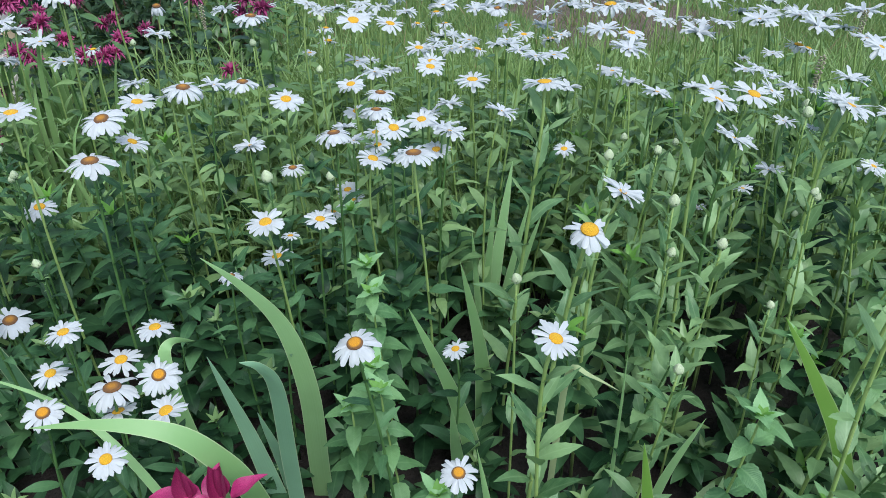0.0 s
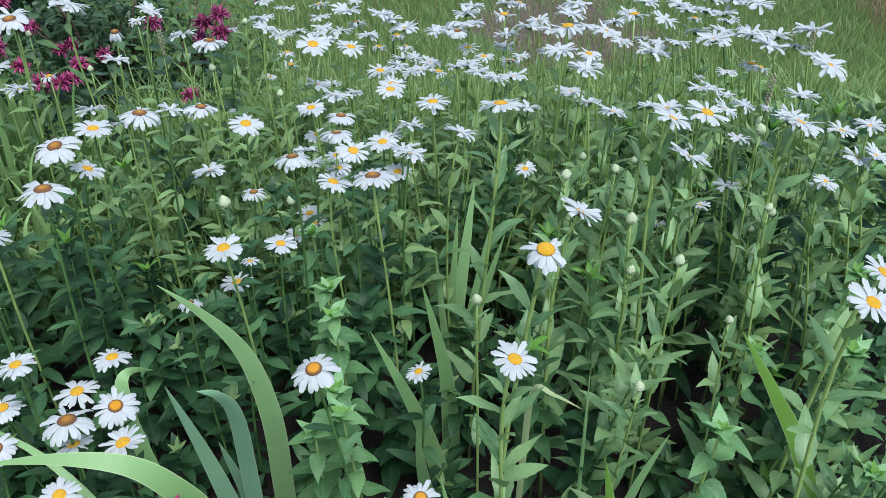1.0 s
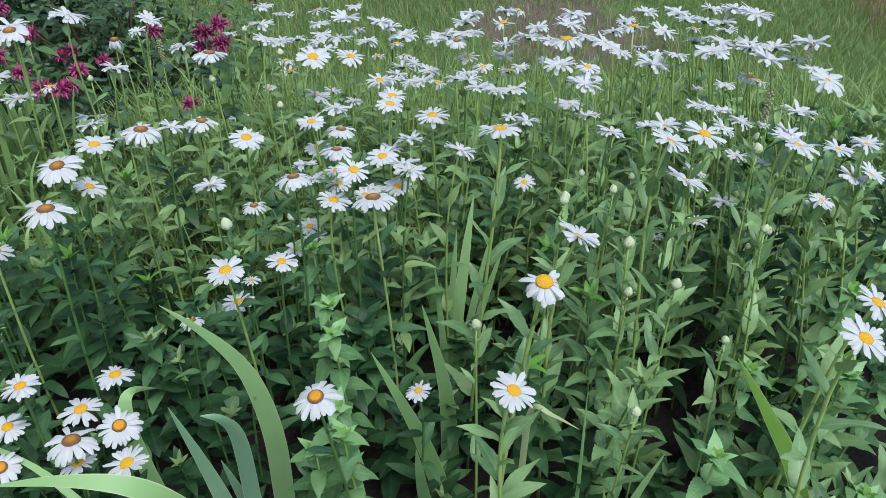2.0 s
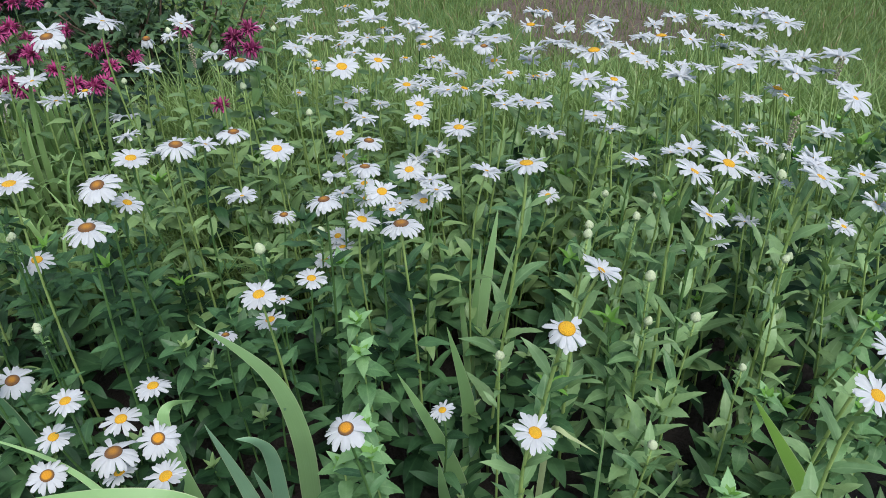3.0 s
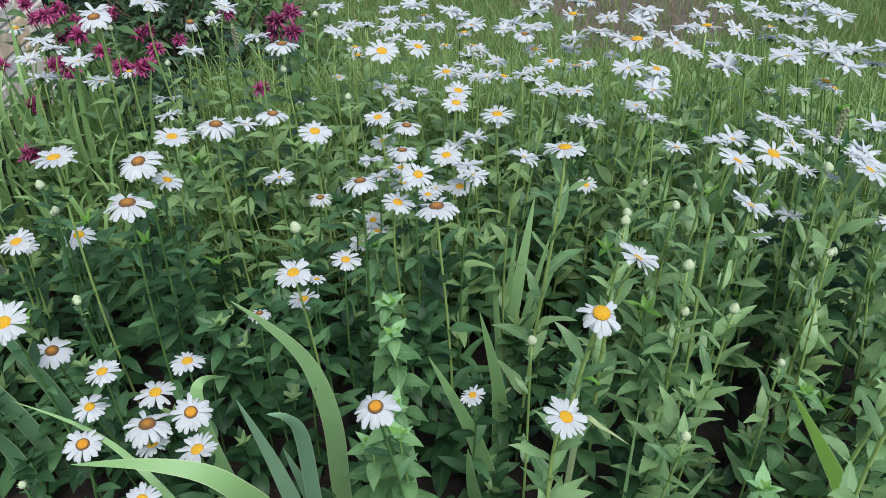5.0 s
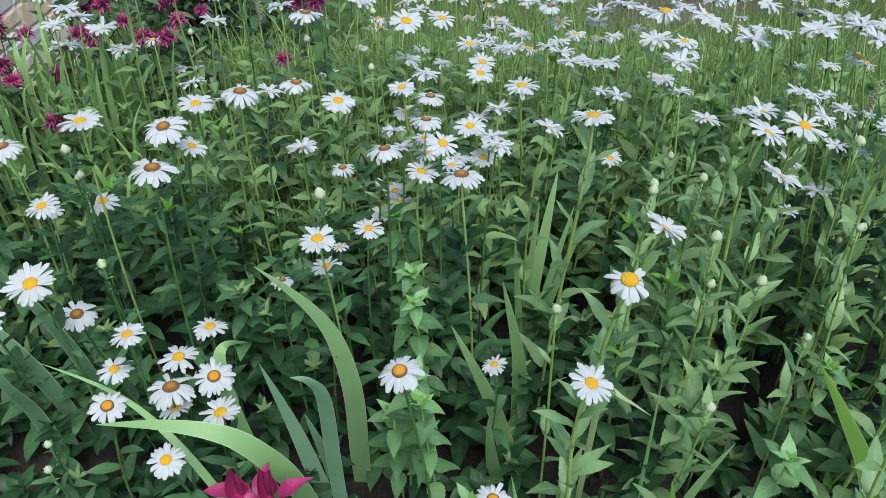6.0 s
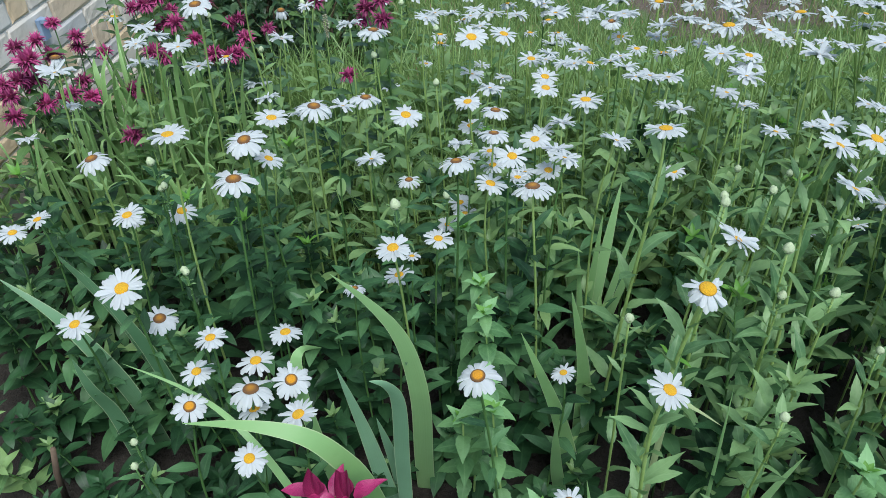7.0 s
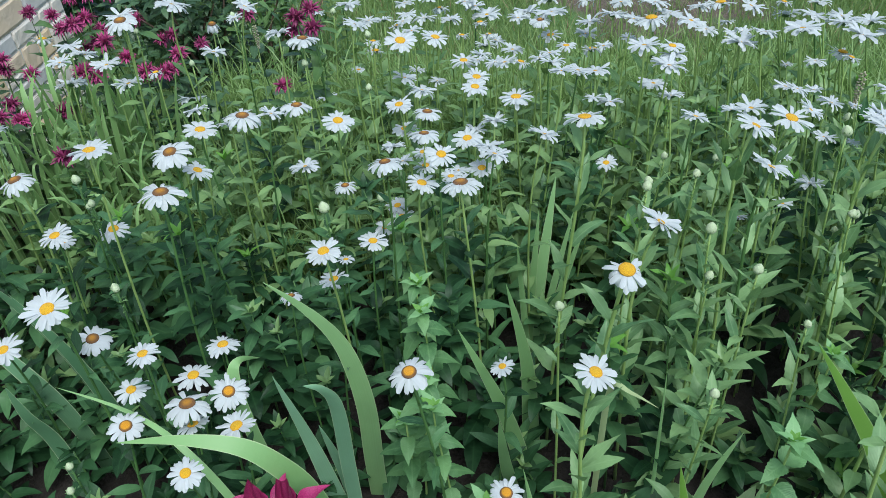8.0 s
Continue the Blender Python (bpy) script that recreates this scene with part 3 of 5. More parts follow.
def daisy(x, y, z, size, tilt, side, kind, foot=None):
    """A daisy whose flower is at (x, y, z); tilt: degrees by which it faces the path, side: by which it leans to the right."""
    near = y < NEAR
    root = root_of(x, y, z)
    if foot is not None:
        root = Vector((*foot, ground_z(*foot)))
    ob = thing("daisy", root, LABELS[kind], "flower", "daisies in the bed")
    to = Vector((0.03 - x, 0.03 - y, 0)).normalized()
    right = Vector((-to.y, to.x, 0))
    if kind == "worn" and y > 1.5:
        tilt -= 10
    if kind == "cupped" and y > 1.4:
        tilt -= 3
    tj, sj = radians(tilt + rng.uniform(-5, 5)), radians(side + rng.uniform(-8, 8))
    n = (Vector((0, 0, 1)) + to * math.tan(tj) + right * math.tan(sj)).normalized()
    head = Vector((x, y, z)) - root
    r = size / 2
    cup = head - n * r * 0.18
    hgt = head.z
    pts = bezier(Vector((0, 0, -0.02)), Vector((rng.uniform(-0.02, 0.02), rng.uniform(-0.02, 0.02), hgt * 0.5)), cup - n * min(0.12, hgt * 0.25), cup, 9)
    thick = (0.0016 + 0.012 * size) * (1.3 if x > 0.1 and y < 1.2 else 1.0)
    # low front-left stems mostly darkened, the shade there put into their colour
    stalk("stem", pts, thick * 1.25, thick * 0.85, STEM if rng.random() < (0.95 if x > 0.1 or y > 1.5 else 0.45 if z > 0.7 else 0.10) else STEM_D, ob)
    spin = Matrix.Rotation(rng.uniform(0, 6.28), 4, "Z")
    m = Matrix.Translation(head) @ n.to_track_quat("Z", "Y").to_matrix().to_4x4() @ spin @ Matrix.Scale(r * (1.02 if y > 1.5 else 1.0), 4)
    cupo = part("flower_cup", CALYX_ME, ob, m)
    e = EYE_SIZE[kind] * rng.uniform(0.94, 1.06)
    part("disc", EYES[kind], cupo, Matrix.Translation((0, 0, 0.02 if near or kind != "cupped" else -0.02)) @ Matrix.Scale(e, 4))
    if near:
        k = rng.randint(20, 24) + (5 if kind == "worn" else 0)
        cup0 = rng.uniform(-0.12, 0.12)
        for i in range(k):
            if kind == "worn" and rng.random() < 0.04:
                continue
            part("petal", rng.choice(PETALS[kind]), cupo, petal_pose(kind, i, k, cup0))
    else:
        part("petals", rng.choice(COROLLAS[kind]), cupo)
    strong = near and x > 0.1
    dress(ob, pts, 8 if foot else 14 if strong else 6 if near else 8, 0.2, 0.90 if strong else 0.86 if y < 1.6 else 0.66, 0.108 if strong else 0.085, near, 0.65 if x > 0.1 else 0.35)
    return ob


def bud(x, y, z, r):
    """A closed bud on its stem."""
    root = root_of(x, y, z)
    ob = thing("daisy_bud", root, "closed pale green daisy bud on a leafy stem", "flower bud", "daisy buds")
    head = Vector((x, y, z)) - root
    pts = bezier(Vector((0, 0, -0.02)), Vector((0, 0, head.z * 0.5)), head - Vector((0, 0, 0.1)), head - Vector((0, 0, r * 0.8)), 8)
    # bud stems at the front left share that shaded green
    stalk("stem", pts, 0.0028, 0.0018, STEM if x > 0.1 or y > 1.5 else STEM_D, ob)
    v, f, u = tube([Vector((0, 0, t)) for t in (-0.95, -0.8, -0.4, 0.1, 0.6, 1.0, 1.25)], [0.15, 0.65, 0.95, 0.95, 0.72, 0.42, 0.12], 12)
    part("bud", mesh("bud", v, f, BUD, u), ob, Matrix.Translation(head) @ Matrix.Rotation(rng.uniform(-0.3, 0.3), 4, "Y") @ Matrix.Scale(r * 0.72, 4), "pale green scaly bud")
    for i in range(8):
        az = i * 0.785 + rng.uniform(-0.1, 0.1)
        part("scale", rng.choice(LEAVES), ob, leaf_pose(head + Vector((-math.sin(az) * r * 0.45, math.cos(az) * r * 0.45, -r * 0.62)), az, 1.25, r * 0.95, 1.2))
    for i in range(5):
        part("bract", rng.choice(LEAVES), ob, leaf_pose(head - Vector((0, 0, r + 0.012 * i)), i * 2.4, 0.9, 0.015))
    dress(ob, pts, 13 if x > 0.2 else 7, 0.2, 0.95, 0.095 if x > 0.2 else 0.065, y < NEAR, 0.65 if x > 0.1 else 0.35)
    return ob


def canopy(x, y):
    """Height of the leaf mass over the bed."""
    h = 0.46 + 0.06 * noise.noise((x * 2.3, y * 2.3, 5.0))
    h += 0.06 * min(1, max(0, (x + 0.1) / 0.5)) * min(1, max(0, (y - 0.7) / 0.3))
    h += 0.06 * min(1, max(0, (y - 1.0) / 0.4))
    h += 0.08 * min(1, max(0, (-1.25 - x) / 0.2))
    if y > 1.7:
        h -= 0.20 * min(1, (y - 1.7) / 0.4)
    h -= 0.18 * min(1, max(0, (0.0 - x) / 0.15)) * min(1, max(0, (1.25 - y) / 0.2))
    if y < 0.75:
        h -= 0.10
    return h


def shoot(x, y, h, near, tight=None):
    """A leafy shoot without a flower."""
    if tight is None:
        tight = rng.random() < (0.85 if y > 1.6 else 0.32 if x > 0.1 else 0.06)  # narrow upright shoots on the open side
    root = Vector((x, y, ground_z(x, y)))
    ob = thing("daisy_shoot", root, "upright grey-green leafy daisy shoot" if tight else "dark green leafy daisy shoot without a flower, shade in its leaf colour", "plant", "leafy shoots in the bed")
    lean = Vector((rng.uniform(-0.06, 0.06), rng.uniform(-0.08, 0.04), 0))
    pts = bezier(Vector((0, 0, -0.02)), Vector((0, 0, h * 0.4)), Vector((0, 0, h * 0.75)) + lean * 0.6, Vector((0, 0, h)) + lean, 7)
    # shaded stem green in front, the bright one only at the open back
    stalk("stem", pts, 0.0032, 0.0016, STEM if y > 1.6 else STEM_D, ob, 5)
    n = int((9 + h * 24) * (1.0 if tight else 1.05))
    # half-shaded tone likelier to the back and right, the front left kept darkest
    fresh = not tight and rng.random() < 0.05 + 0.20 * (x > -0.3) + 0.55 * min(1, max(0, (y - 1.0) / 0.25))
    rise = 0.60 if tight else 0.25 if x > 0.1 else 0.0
    young = Heap()
    hp = Heap()
    az = rng.uniform(0, 6)
    for i in range(n):
        t = 0.22 + 0.78 * (i + 0.5) / n
        az += 2.4 + rng.uniform(-0.35, 0.35)
        s = rng.uniform(0.095, 0.145) * (1.05 - 0.45 * t) * (0.88 if tight else 0.72 if y < 1.05 and x < 0.1 else 0.82)
        lift = rise + (0.5 if tight else 0.9) * t * t + rng.uniform(-0.25, 0.3)
        m = leaf_pose(on(pts, t), az, lift, s, rng.uniform(0.95, 1.25) if tight else rng.uniform(1.05, 1.4))
        if near:
            part("leaf", rng.choice(LEAVES if tight else HALF_SHADE_LEAVES if fresh else SHADE_LEAVES), ob, m)
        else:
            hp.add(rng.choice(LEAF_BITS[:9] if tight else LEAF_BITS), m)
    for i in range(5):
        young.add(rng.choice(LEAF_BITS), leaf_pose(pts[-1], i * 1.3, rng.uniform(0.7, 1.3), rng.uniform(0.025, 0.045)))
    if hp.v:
        part("leaves", hp.mesh("leaves", LEAF_J if tight else HALF_SHADE_J if fresh else SHADE_LEAF_J), ob, kind="stuff")
    # front-left tips mostly take the shade-darkened green
    part("shoot_tip", young.mesh("shoot_tip", YOUNG_J if rng.random() < (0.2 if x > 0.3 else 0.08) else SHADE_LEAF_J if x < 0.05 and y < 1.4 and rng.random() < 0.7 else LEAF_J), ob, kind="stuff")


# low growth in front of the irises: x from, to, y from, to, height
CLEAR = ((-0.36, -0.12, 0.6, 1.10, 0.12), (-0.50, -0.16, 0.5, 1.0, 0.20), (-0.10, 0.16, 0.6, 1.06, 0.13), (-0.02, 0.26, 1.05, 1.42, 0.30), (0.38, 0.60, 0.5, 1.03, 0.12), (0.42, 0.64, 0.85, 1.22, 0.16), (-1.3, -0.66, 0.5, 0.95, 0.15), (-0.16, 0.22, 0.6, 1.09, 0.09), (-0.70, -0.40, 0.7, 0.95, 0.20), (0.15, 0.42, 0.5, 0.72, 0.26))


def fill_shoots():
    r = random.Random(11)
    done = []
    for _ in range(9000):
        x, y = r.uniform(-1.78, 1.85), r.uniform(0.52, 2.35)
        if abs(x) > 0.50 + 0.75 * y:
            continue
        if x < -0.90 and y < 0.74:
            continue
        gap = 0.078 if x < -0.6 and y < 1.4 else 0.092 if x < 0.15 and y < 1.7 else 0.100
        if any((x - a) ** 2 + (y - b) ** 2 < gap * gap for a, b in done):
            continue
        done.append((x, y))
        h = canopy(x, y) * r.uniform(0.45, 1.18)
        for x0, x1, y0, y1, top in CLEAR:
            if x0 < x < x1 and y0 < y < y1:
                h = min(h, top)
        shoot(x, y, max(0.12, h), y < 0.98 and abs(x) < 0.9)
    return done


# ---- irises and other strap leaves ----
def sword_leaf(points, width, material, parent, facing=(0, -1, 0.3), label=""):
    """A long leaf along the points (world places), flat side towards facing, a few millimetres thick."""
    src = [Vector(p) for p in points]
    fine = []
    for i in range(len(src) - 1):
        a, b, c, d = src[max(0, i - 1)], src[i], src[i + 1], src[min(len(src) - 1, i + 2)]
        for k in range(5):
            t = k / 5
            fine.append(0.5 * ((2 * b) + (c - a) * t + (2 * a - 5 * b + 4 * c - d) * t * t + (3 * b - a - 3 * c + d) * t ** 3))
    fine.append(src[-1])
    n = len(fine)
    f0 = Vector(facing).normalized()
    o = parent.location
    vs, fs, uv = [], [], []
    for i, p in enumerate(fine):
        t = i / (n - 1)
        tan = (fine[min(n - 1, i + 1)] - fine[max(0, i - 1)]).normalized()
        side = tan.cross(f0).normalized()
        nor = side.cross(tan).normalized()
        w = max(0.02, (1 - t ** 2.5)) * (0.9 + 0.4 * t * (1 - t)) * width / 2
        th = 0.0018 * (1 - 0.8 * t)
        for a, b in ((-1, 0), (-0.5, 1), (0, 1.3), (0.5, 1), (1, 0), (1, 0), (0, -1), (-1, 0)):
            vs.append(tuple(p - o + side * w * a + nor * th * b + nor * w * 0.08 * abs(a)))
            uv.append((a * 0.9 + 0.3, t))
    for i in range(n - 1):
        for k in (0, 1, 2, 3, 5, 6):
            a = i * 8 + k
            fs.append((a, a + 1, a + 9, a + 8))
    part("leaf", mesh("sword_leaf", vs, fs, material, uv), parent, None, label)


def clump(name, at, label, category):
    return thing(name, Vector(at), label, category)


iris_a = clump("iris_plant", (-0.28, 0.95, 0), "flowerless iris with broad grey-green sword leaves, one folded over", "plant")
sword_leaf([(-0.262, 1.01, -0.01), (-0.262, 1.015, 0.11), (-0.257, 1.015, 0.29), (-0.270, 1.015, 0.427), (-0.296, 1.015, 0.512), (-0.346, 1.015, 0.583), (-0.404, 1.015, 0.641)], 0.046, IRIS, iris_a)
sword_leaf([(-0.31, 0.92, -0.01), (-0.32, 0.905, 0.12), (-0.343, 0.89, 0.35), (-0.365, 0.859, 0.564)], 0.045, IRIS_B, iris_a)
sword_leaf([(-0.285, 0.90, -0.01), (-0.268, 0.86, 0.3), (-0.247, 0.81, 0.54), (-0.256, 0.787, 0.615), (-0.280, 0.772, 0.640)], 0.032, IRIS_B, iris_a, (0, -1, 0.5), "blue-green leaf bent over at its tip")
sword_leaf([(-0.315, 0.88, -0.01), (-0.325, 0.80, 0.3), (-0.352, 0.768, 0.43), (-0.405, 0.757, 0.503), (-0.5, 0.75, 0.530), (-0.612, 0.748, 0.523)], 0.042, IRIS, iris_a, (0.1, -0.55, 1), "leaf folded over and lying level")
sword_leaf([(-0.29, 0.93, -0.01), (-0.295, 0.91, 0.2), (-0.31, 0.87, 0.42)], 0.035, IRIS_B, iris_a)
sword_leaf([(-0.43, 0.93, -0.01), (-0.455, 0.90, 0.35), (-0.460, 0.905, 0.50), (-0.450, 0.925, 0.532), (-0.431, 0.971, 0.49)], 0.028, IRIS, iris_a, (0.3, -1, 0.6))
sword_leaf([(-0.40, 0.74, -0.01), (-0.44, 0.76, 0.25), (-0.53, 0.80, 0.42), (-0.66, 0.87, 0.45), (-0.82, 0.914, 0.469)], 0.016, IRIS, iris_a, (0.2, -0.4, 1))
iris_b = clump("iris_plant", (0.07, 1.08, 0), "flowerless iris with two straight green sword leaves", "plant")
sword_leaf([(0.070, 1.05, -0.01), (0.062, 1.041, 0.1), (0.02, 1.0, 0.33), (-0.05, 0.948, 0.588)], 0.043, IRIS, iris_b, (0.25, -0.8, 0.7))
sword_leaf([(0.092, 1.14, -0.01), (0.087, 1.135, 0.1), (0.075, 1.09, 0.35), (0.035, 1.026, 0.623)], 0.045, IRIS, iris_b, (0.25, -0.8, 0.7))
sword_leaf([(0.05, 1.02, -0.01), (0.03, 0.95, 0.2), (0.02, 0.90, 0.40)], 0.030, IRIS, iris_b)
iris_c = clump("iris_plant", (0.10, 1.45, 0), "flowerless iris with thin upright grey-green leaves", "plant")
for tip, foot, wd in (((0.011, 1.537, 0.43), (0.10, 1.52, 0), 0.052), ((0.15, 1.47, 0.56), (0.09, 1.36, 0), 0.034), ((0.11, 1.40, 0.52), (0.085, 1.36, 0), 0.022),
                      ((0.19, 1.42, 0.50), (0.11, 1.38, 0), 0.020), ((0.06, 1.36, 0.45), (0.09, 1.34, 0), 0.018), ((0.22, 1.44, 0.44), (0.12, 1.40, 0), 0.022)):
    a, b = Vector(foot), Vector(tip)
    sword_leaf([a, a.lerp(b, 0.3) + Vector((0, 0, 0.05)), a.lerp(b, 0.7) + Vector((0, 0, 0.03)), b], wd, IRIS, iris_c)
iris_d = clump("iris_plant", (0.63, 0.86, 0), "young iris with yellow-green sword leaves", "plant")
sword_leaf([(0.80, 0.88, -0.01), (0.76, 0.87, 0.15), (0.66, 0.83, 0.40), (0.56, 0.80, 0.58), (0.478, 0.79, 0.715)], 0.038, IRIS_Y, iris_d)
sword_leaf([(0.70, 0.86, -0.01), (0.70, 0.80, 0.25), (0.69, 0.74, 0.45)], 0.045, IRIS, iris_d)
iris_e = clump("iris_plant", (0.30, 0.68, 0), "short iris leaves, yellow-green and pointed", "plant")
sword_leaf([(0.36, 0.72, -0.01), (0.325, 0.67, 0.33), (0.27, 0.641, 0.632)], 0.034, IRIS_Y, iris_e)
sword_leaf([(0.14, 0.70, -0.01), (0.10, 0.66, 0.30), (0.057, 0.644, 0.615)], 0.022, IRIS, iris_e)
sword_leaf([(0.37, 0.86, -0.01), (0.40, 0.862, 0.25), (0.447, 0.865, 0.419)], 0.022, IRIS, iris_e)
sword_leaf([(0.31, 0.86, -0.01), (0.305, 0.86, 0.3), (0.295, 0.861, 0.584)], 0.009, IRIS, iris_e)
sword_leaf([(0.21, 0.93, -0.01), (0.212, 0.92, 0.3), (0.216, 0.90, 0.492), (0.245, 0.87, 0.514), (0.285, 0.835, 0.517)], 0.013, PALE, iris_e, (0, -0.5, 1), "pale yellowing narrow leaf")
iris_f = clump("iris_plant", (-0.98, 1.12, 0), "flowerless iris with broad arching leaves, green darkened for shade", "plant")
sword_leaf([(-0.93, 1.06, -0.01), (-0.96, 1.06, 0.20), (-1.03, 1.075, 0.34), (-1.09, 1.085, 0.42), (-1.19, 1.10, 0.50)], 0.042, IRIS_SHADED, iris_f, (0, -0.6, 1))
sword_leaf([(-0.86, 1.10, -0.01), (-0.90, 1.10, 0.3), (-1.00, 1.12, 0.52)], 0.045, IRIS_SHADED, iris_f)
sword_leaf([(-0.95, 0.99, -0.01), (-0.96, 0.99, 0.20), (-0.98, 0.98, 0.30), (-1.00, 0.99, 0.38)], 0.048, IRIS_SHADED, iris_f)
sword_leaf([(-0.98, 1.22, -0.01), (-1.02, 1.2, 0.3), (-1.12, 1.2, 0.50)], 0.040, IRIS_SHADED, iris_f)


def strap_clump(x, y, n, reach, high, width, seed):
    r = random.Random(seed)
    ob = clump("daylily_plant", (x, y, 0), "clump of arching bright green strap leaves", "plant")
    for i in range(n):
        a = r.uniform(0, 6.28)
        d = Vector((math.cos(a), math.sin(a), 0)) * reach * r.uniform(0.3, 1.0)
        h = high * r.uniform(0.7, 1.1)
        b = Vector((x, y, 0)) + Vector((r.uniform(-0.12, 0.12), r.uniform(-0.12, 0.12), -0.01))
        sword_leaf([b, b + d * 0.12 + Vector((0, 0, h * 0.5)), b + d * 0.45 + Vector((0, 0, h * 0.88)), b + d + Vector((0, 0, h * r.uniform(0.85, 1.15)))], width * r.uniform(0.7, 1.2), STRAP, ob, (r.uniform(-0.4, 0.4), -0.7, 0.8))


strap_clump(-1.22, 1.95, 46, 0.13, 0.60, 0.023, 1)
strap_clump(-1.02, 1.66, 28, 0.13, 0.50, 0.017, 2)
strap_clump(-1.36, 1.72, 34, 0.13, 0.55, 0.019, 3)
strap_clump(-1.05, 2.02, 26, 0.13, 0.50, 0.015, 4)


# ---- lily ----
def lily(x, y, z):
    ob = thing("lily", (x, y + 0.05, 0), "deep magenta lily with glossy half-open petals on a leafy stalk", "flower")
    head = Vector((0, -0.05, z))
    pts = bent((0, 0, -0.02), head, 1.5, 7)
    stalk("stem", pts, 0.005, 0.004, STEM, ob)
    r = random.Random(5)
    spread = shaped("lily_petal", blade(1, 0.46, 12, 0.45, 0.5, "lance", crease=2.0, base=0.3), LILY)
    closed = shaped("lily_petal_closed", blade(1, 0.50, 12, 0.85, -0.30, "lance", crease=2.0, base=0.3), LILY_BUD)
    for dx, a, lift, s in ((-0.012, 84, 0.12, 0.088), (-0.034, 15, 1.30, 0.066), (-0.030, 150, 1.45, 0.060), (0.018, 40, 1.25, 0.068), (0.026, -40, 1.30, 0.072),
                           (0.020, 170, 1.50, 0.064), (0.036, -70, 0.75, 0.070), (0.0, 150, 0.25, 0.060), (0.012, -150, 0.20, 0.060), (0.0, -5, 0.45, 0.06)):
        part("petal", closed if lift > 1 else spread, ob, leaf_pose(head + Vector((dx, 0, 0)), radians(a), lift, s))
    dress(ob, pts, 10, 0.2, 0.9, 0.06, True)


lily(-0.352, 0.705, 0.415)


# ---- mint ----
def mint(x, y, z, pairs=7, size=0.055, tip=True):
    root = Vector((x + rng.uniform(-0.05, 0.05), y + 0.06, ground_z(x, y)))
    ob = thing("mint", root, "mint with light green toothed leaves in pairs", "herb", "mint plants among the daisies")
    head = Vector((x, y, z)) - root
    pts = bezier(Vector((0, 0, -0.02)), Vector((0, 0, head.z * 0.5)), head - Vector((0, 0, 0.12)), head, 8)
    stalk("stem", pts, 0.0028, 0.0018, STEM, ob)
    az = rng.uniform(0, 3)
    for i in range(pairs):
        t = 0.35 + 0.64 * i / (pairs - 1)
        az += math.pi / 2 + rng.uniform(-0.2, 0.2)
        for k in (0, math.pi):
            s = size * (1.2 - 0.30 * max(0, t - 0.35) / 0.65) * rng.uniform(0.85, 1.15)
            part("leaf", rng.choice(MINTS), ob, leaf_pose(on(pts, t), az + k, -0.12 + 0.45 * t * t + rng.uniform(-0.3, 0.25), s))
    for i in range(4 if tip else 0):
        part("top_leaf", rng.choice(MINT_TOPS), ob, leaf_pose(pts[-1] + Vector((0, 0, 0.004 * (i // 2))), az + 0.8 + i * 1.57, 0.6, size * (0.72 if i % 2 else 0.5)))
    for i in range(6):
        part("young_leaf", rng.choice(YOUNGS), ob, leaf_pose(pts[-1], i * 1.1, rng.uniform(0.6, 1.2), rng.uniform(0.014, 0.028)), "bright yellow-green new leaf")
    return ob


for x, y, z, p, s in ((0.420, 0.666, 0.655, 6, 0.058), (-0.141, 1.116, 0.545, 8, 0.058), (-0.187, 1.282, 0.555, 7, 0.055), (-0.11, 0.90, 0.50, 7, 0.062), 
                      (-0.15, 0.88, 0.42, 6, 0.060), (-0.12, 1.02, 0.56, 7, 0.058), (0.62, 0.74, 0.36, 6, 0.060), (0.74, 0.92, 0.56, 7, 0.045), (0.80, 1.06, 0.60, 7, 0.042),
                      (0.90, 1.15, 0.62, 7, 0.045), (0.86, 0.95, 0.54, 7, 0.046), (0.95, 1.35, 0.64, 7, 0.050), (-0.06, 0.70, 0.38, 6, 0.050), (0.60, 0.95, 0.52, 6, 0.05), (0.70, 0.86, 0.60, 7, 0.055), (0.69, 0.71, 0.50, 6, 0.060), (-0.09, 0.83, 0.52, 6, 0.056), (0.0, 0.71, 0.42, 5, 0.060)):
    mint(x, y, z, p, s)


# ---- bee balm ----
def balm_head(r):
    h = Heap()
    for i in range(120):
        a = rng.uniform(0, 6.28)
        lift = rng.uniform(-0.5, 1.5)
        v, f, u = blade(1, 0.24, 4, 0.5, rng.uniform(-0.8, 1.9), "lance", twist=rng.uniform(-0.5, 0.5))
        h.add((v, f, u), Matrix.Rotation(a, 4, "Z") @ Matrix.Translation((0, 0.12, 0.05)) @ Matrix.Rotation(lift, 4, "X") @ Matrix.Scale(rng.uniform(0.35, 0.74), 4))
    return h.mesh("bee_balm_florets", MAGENTA)


BALMS = [balm_head(i) for i in range(5)]
HEART = shaped("bee_balm_heart", dome(0.28, 0.3, 4, 10, 0.2), MAGENTA_D)


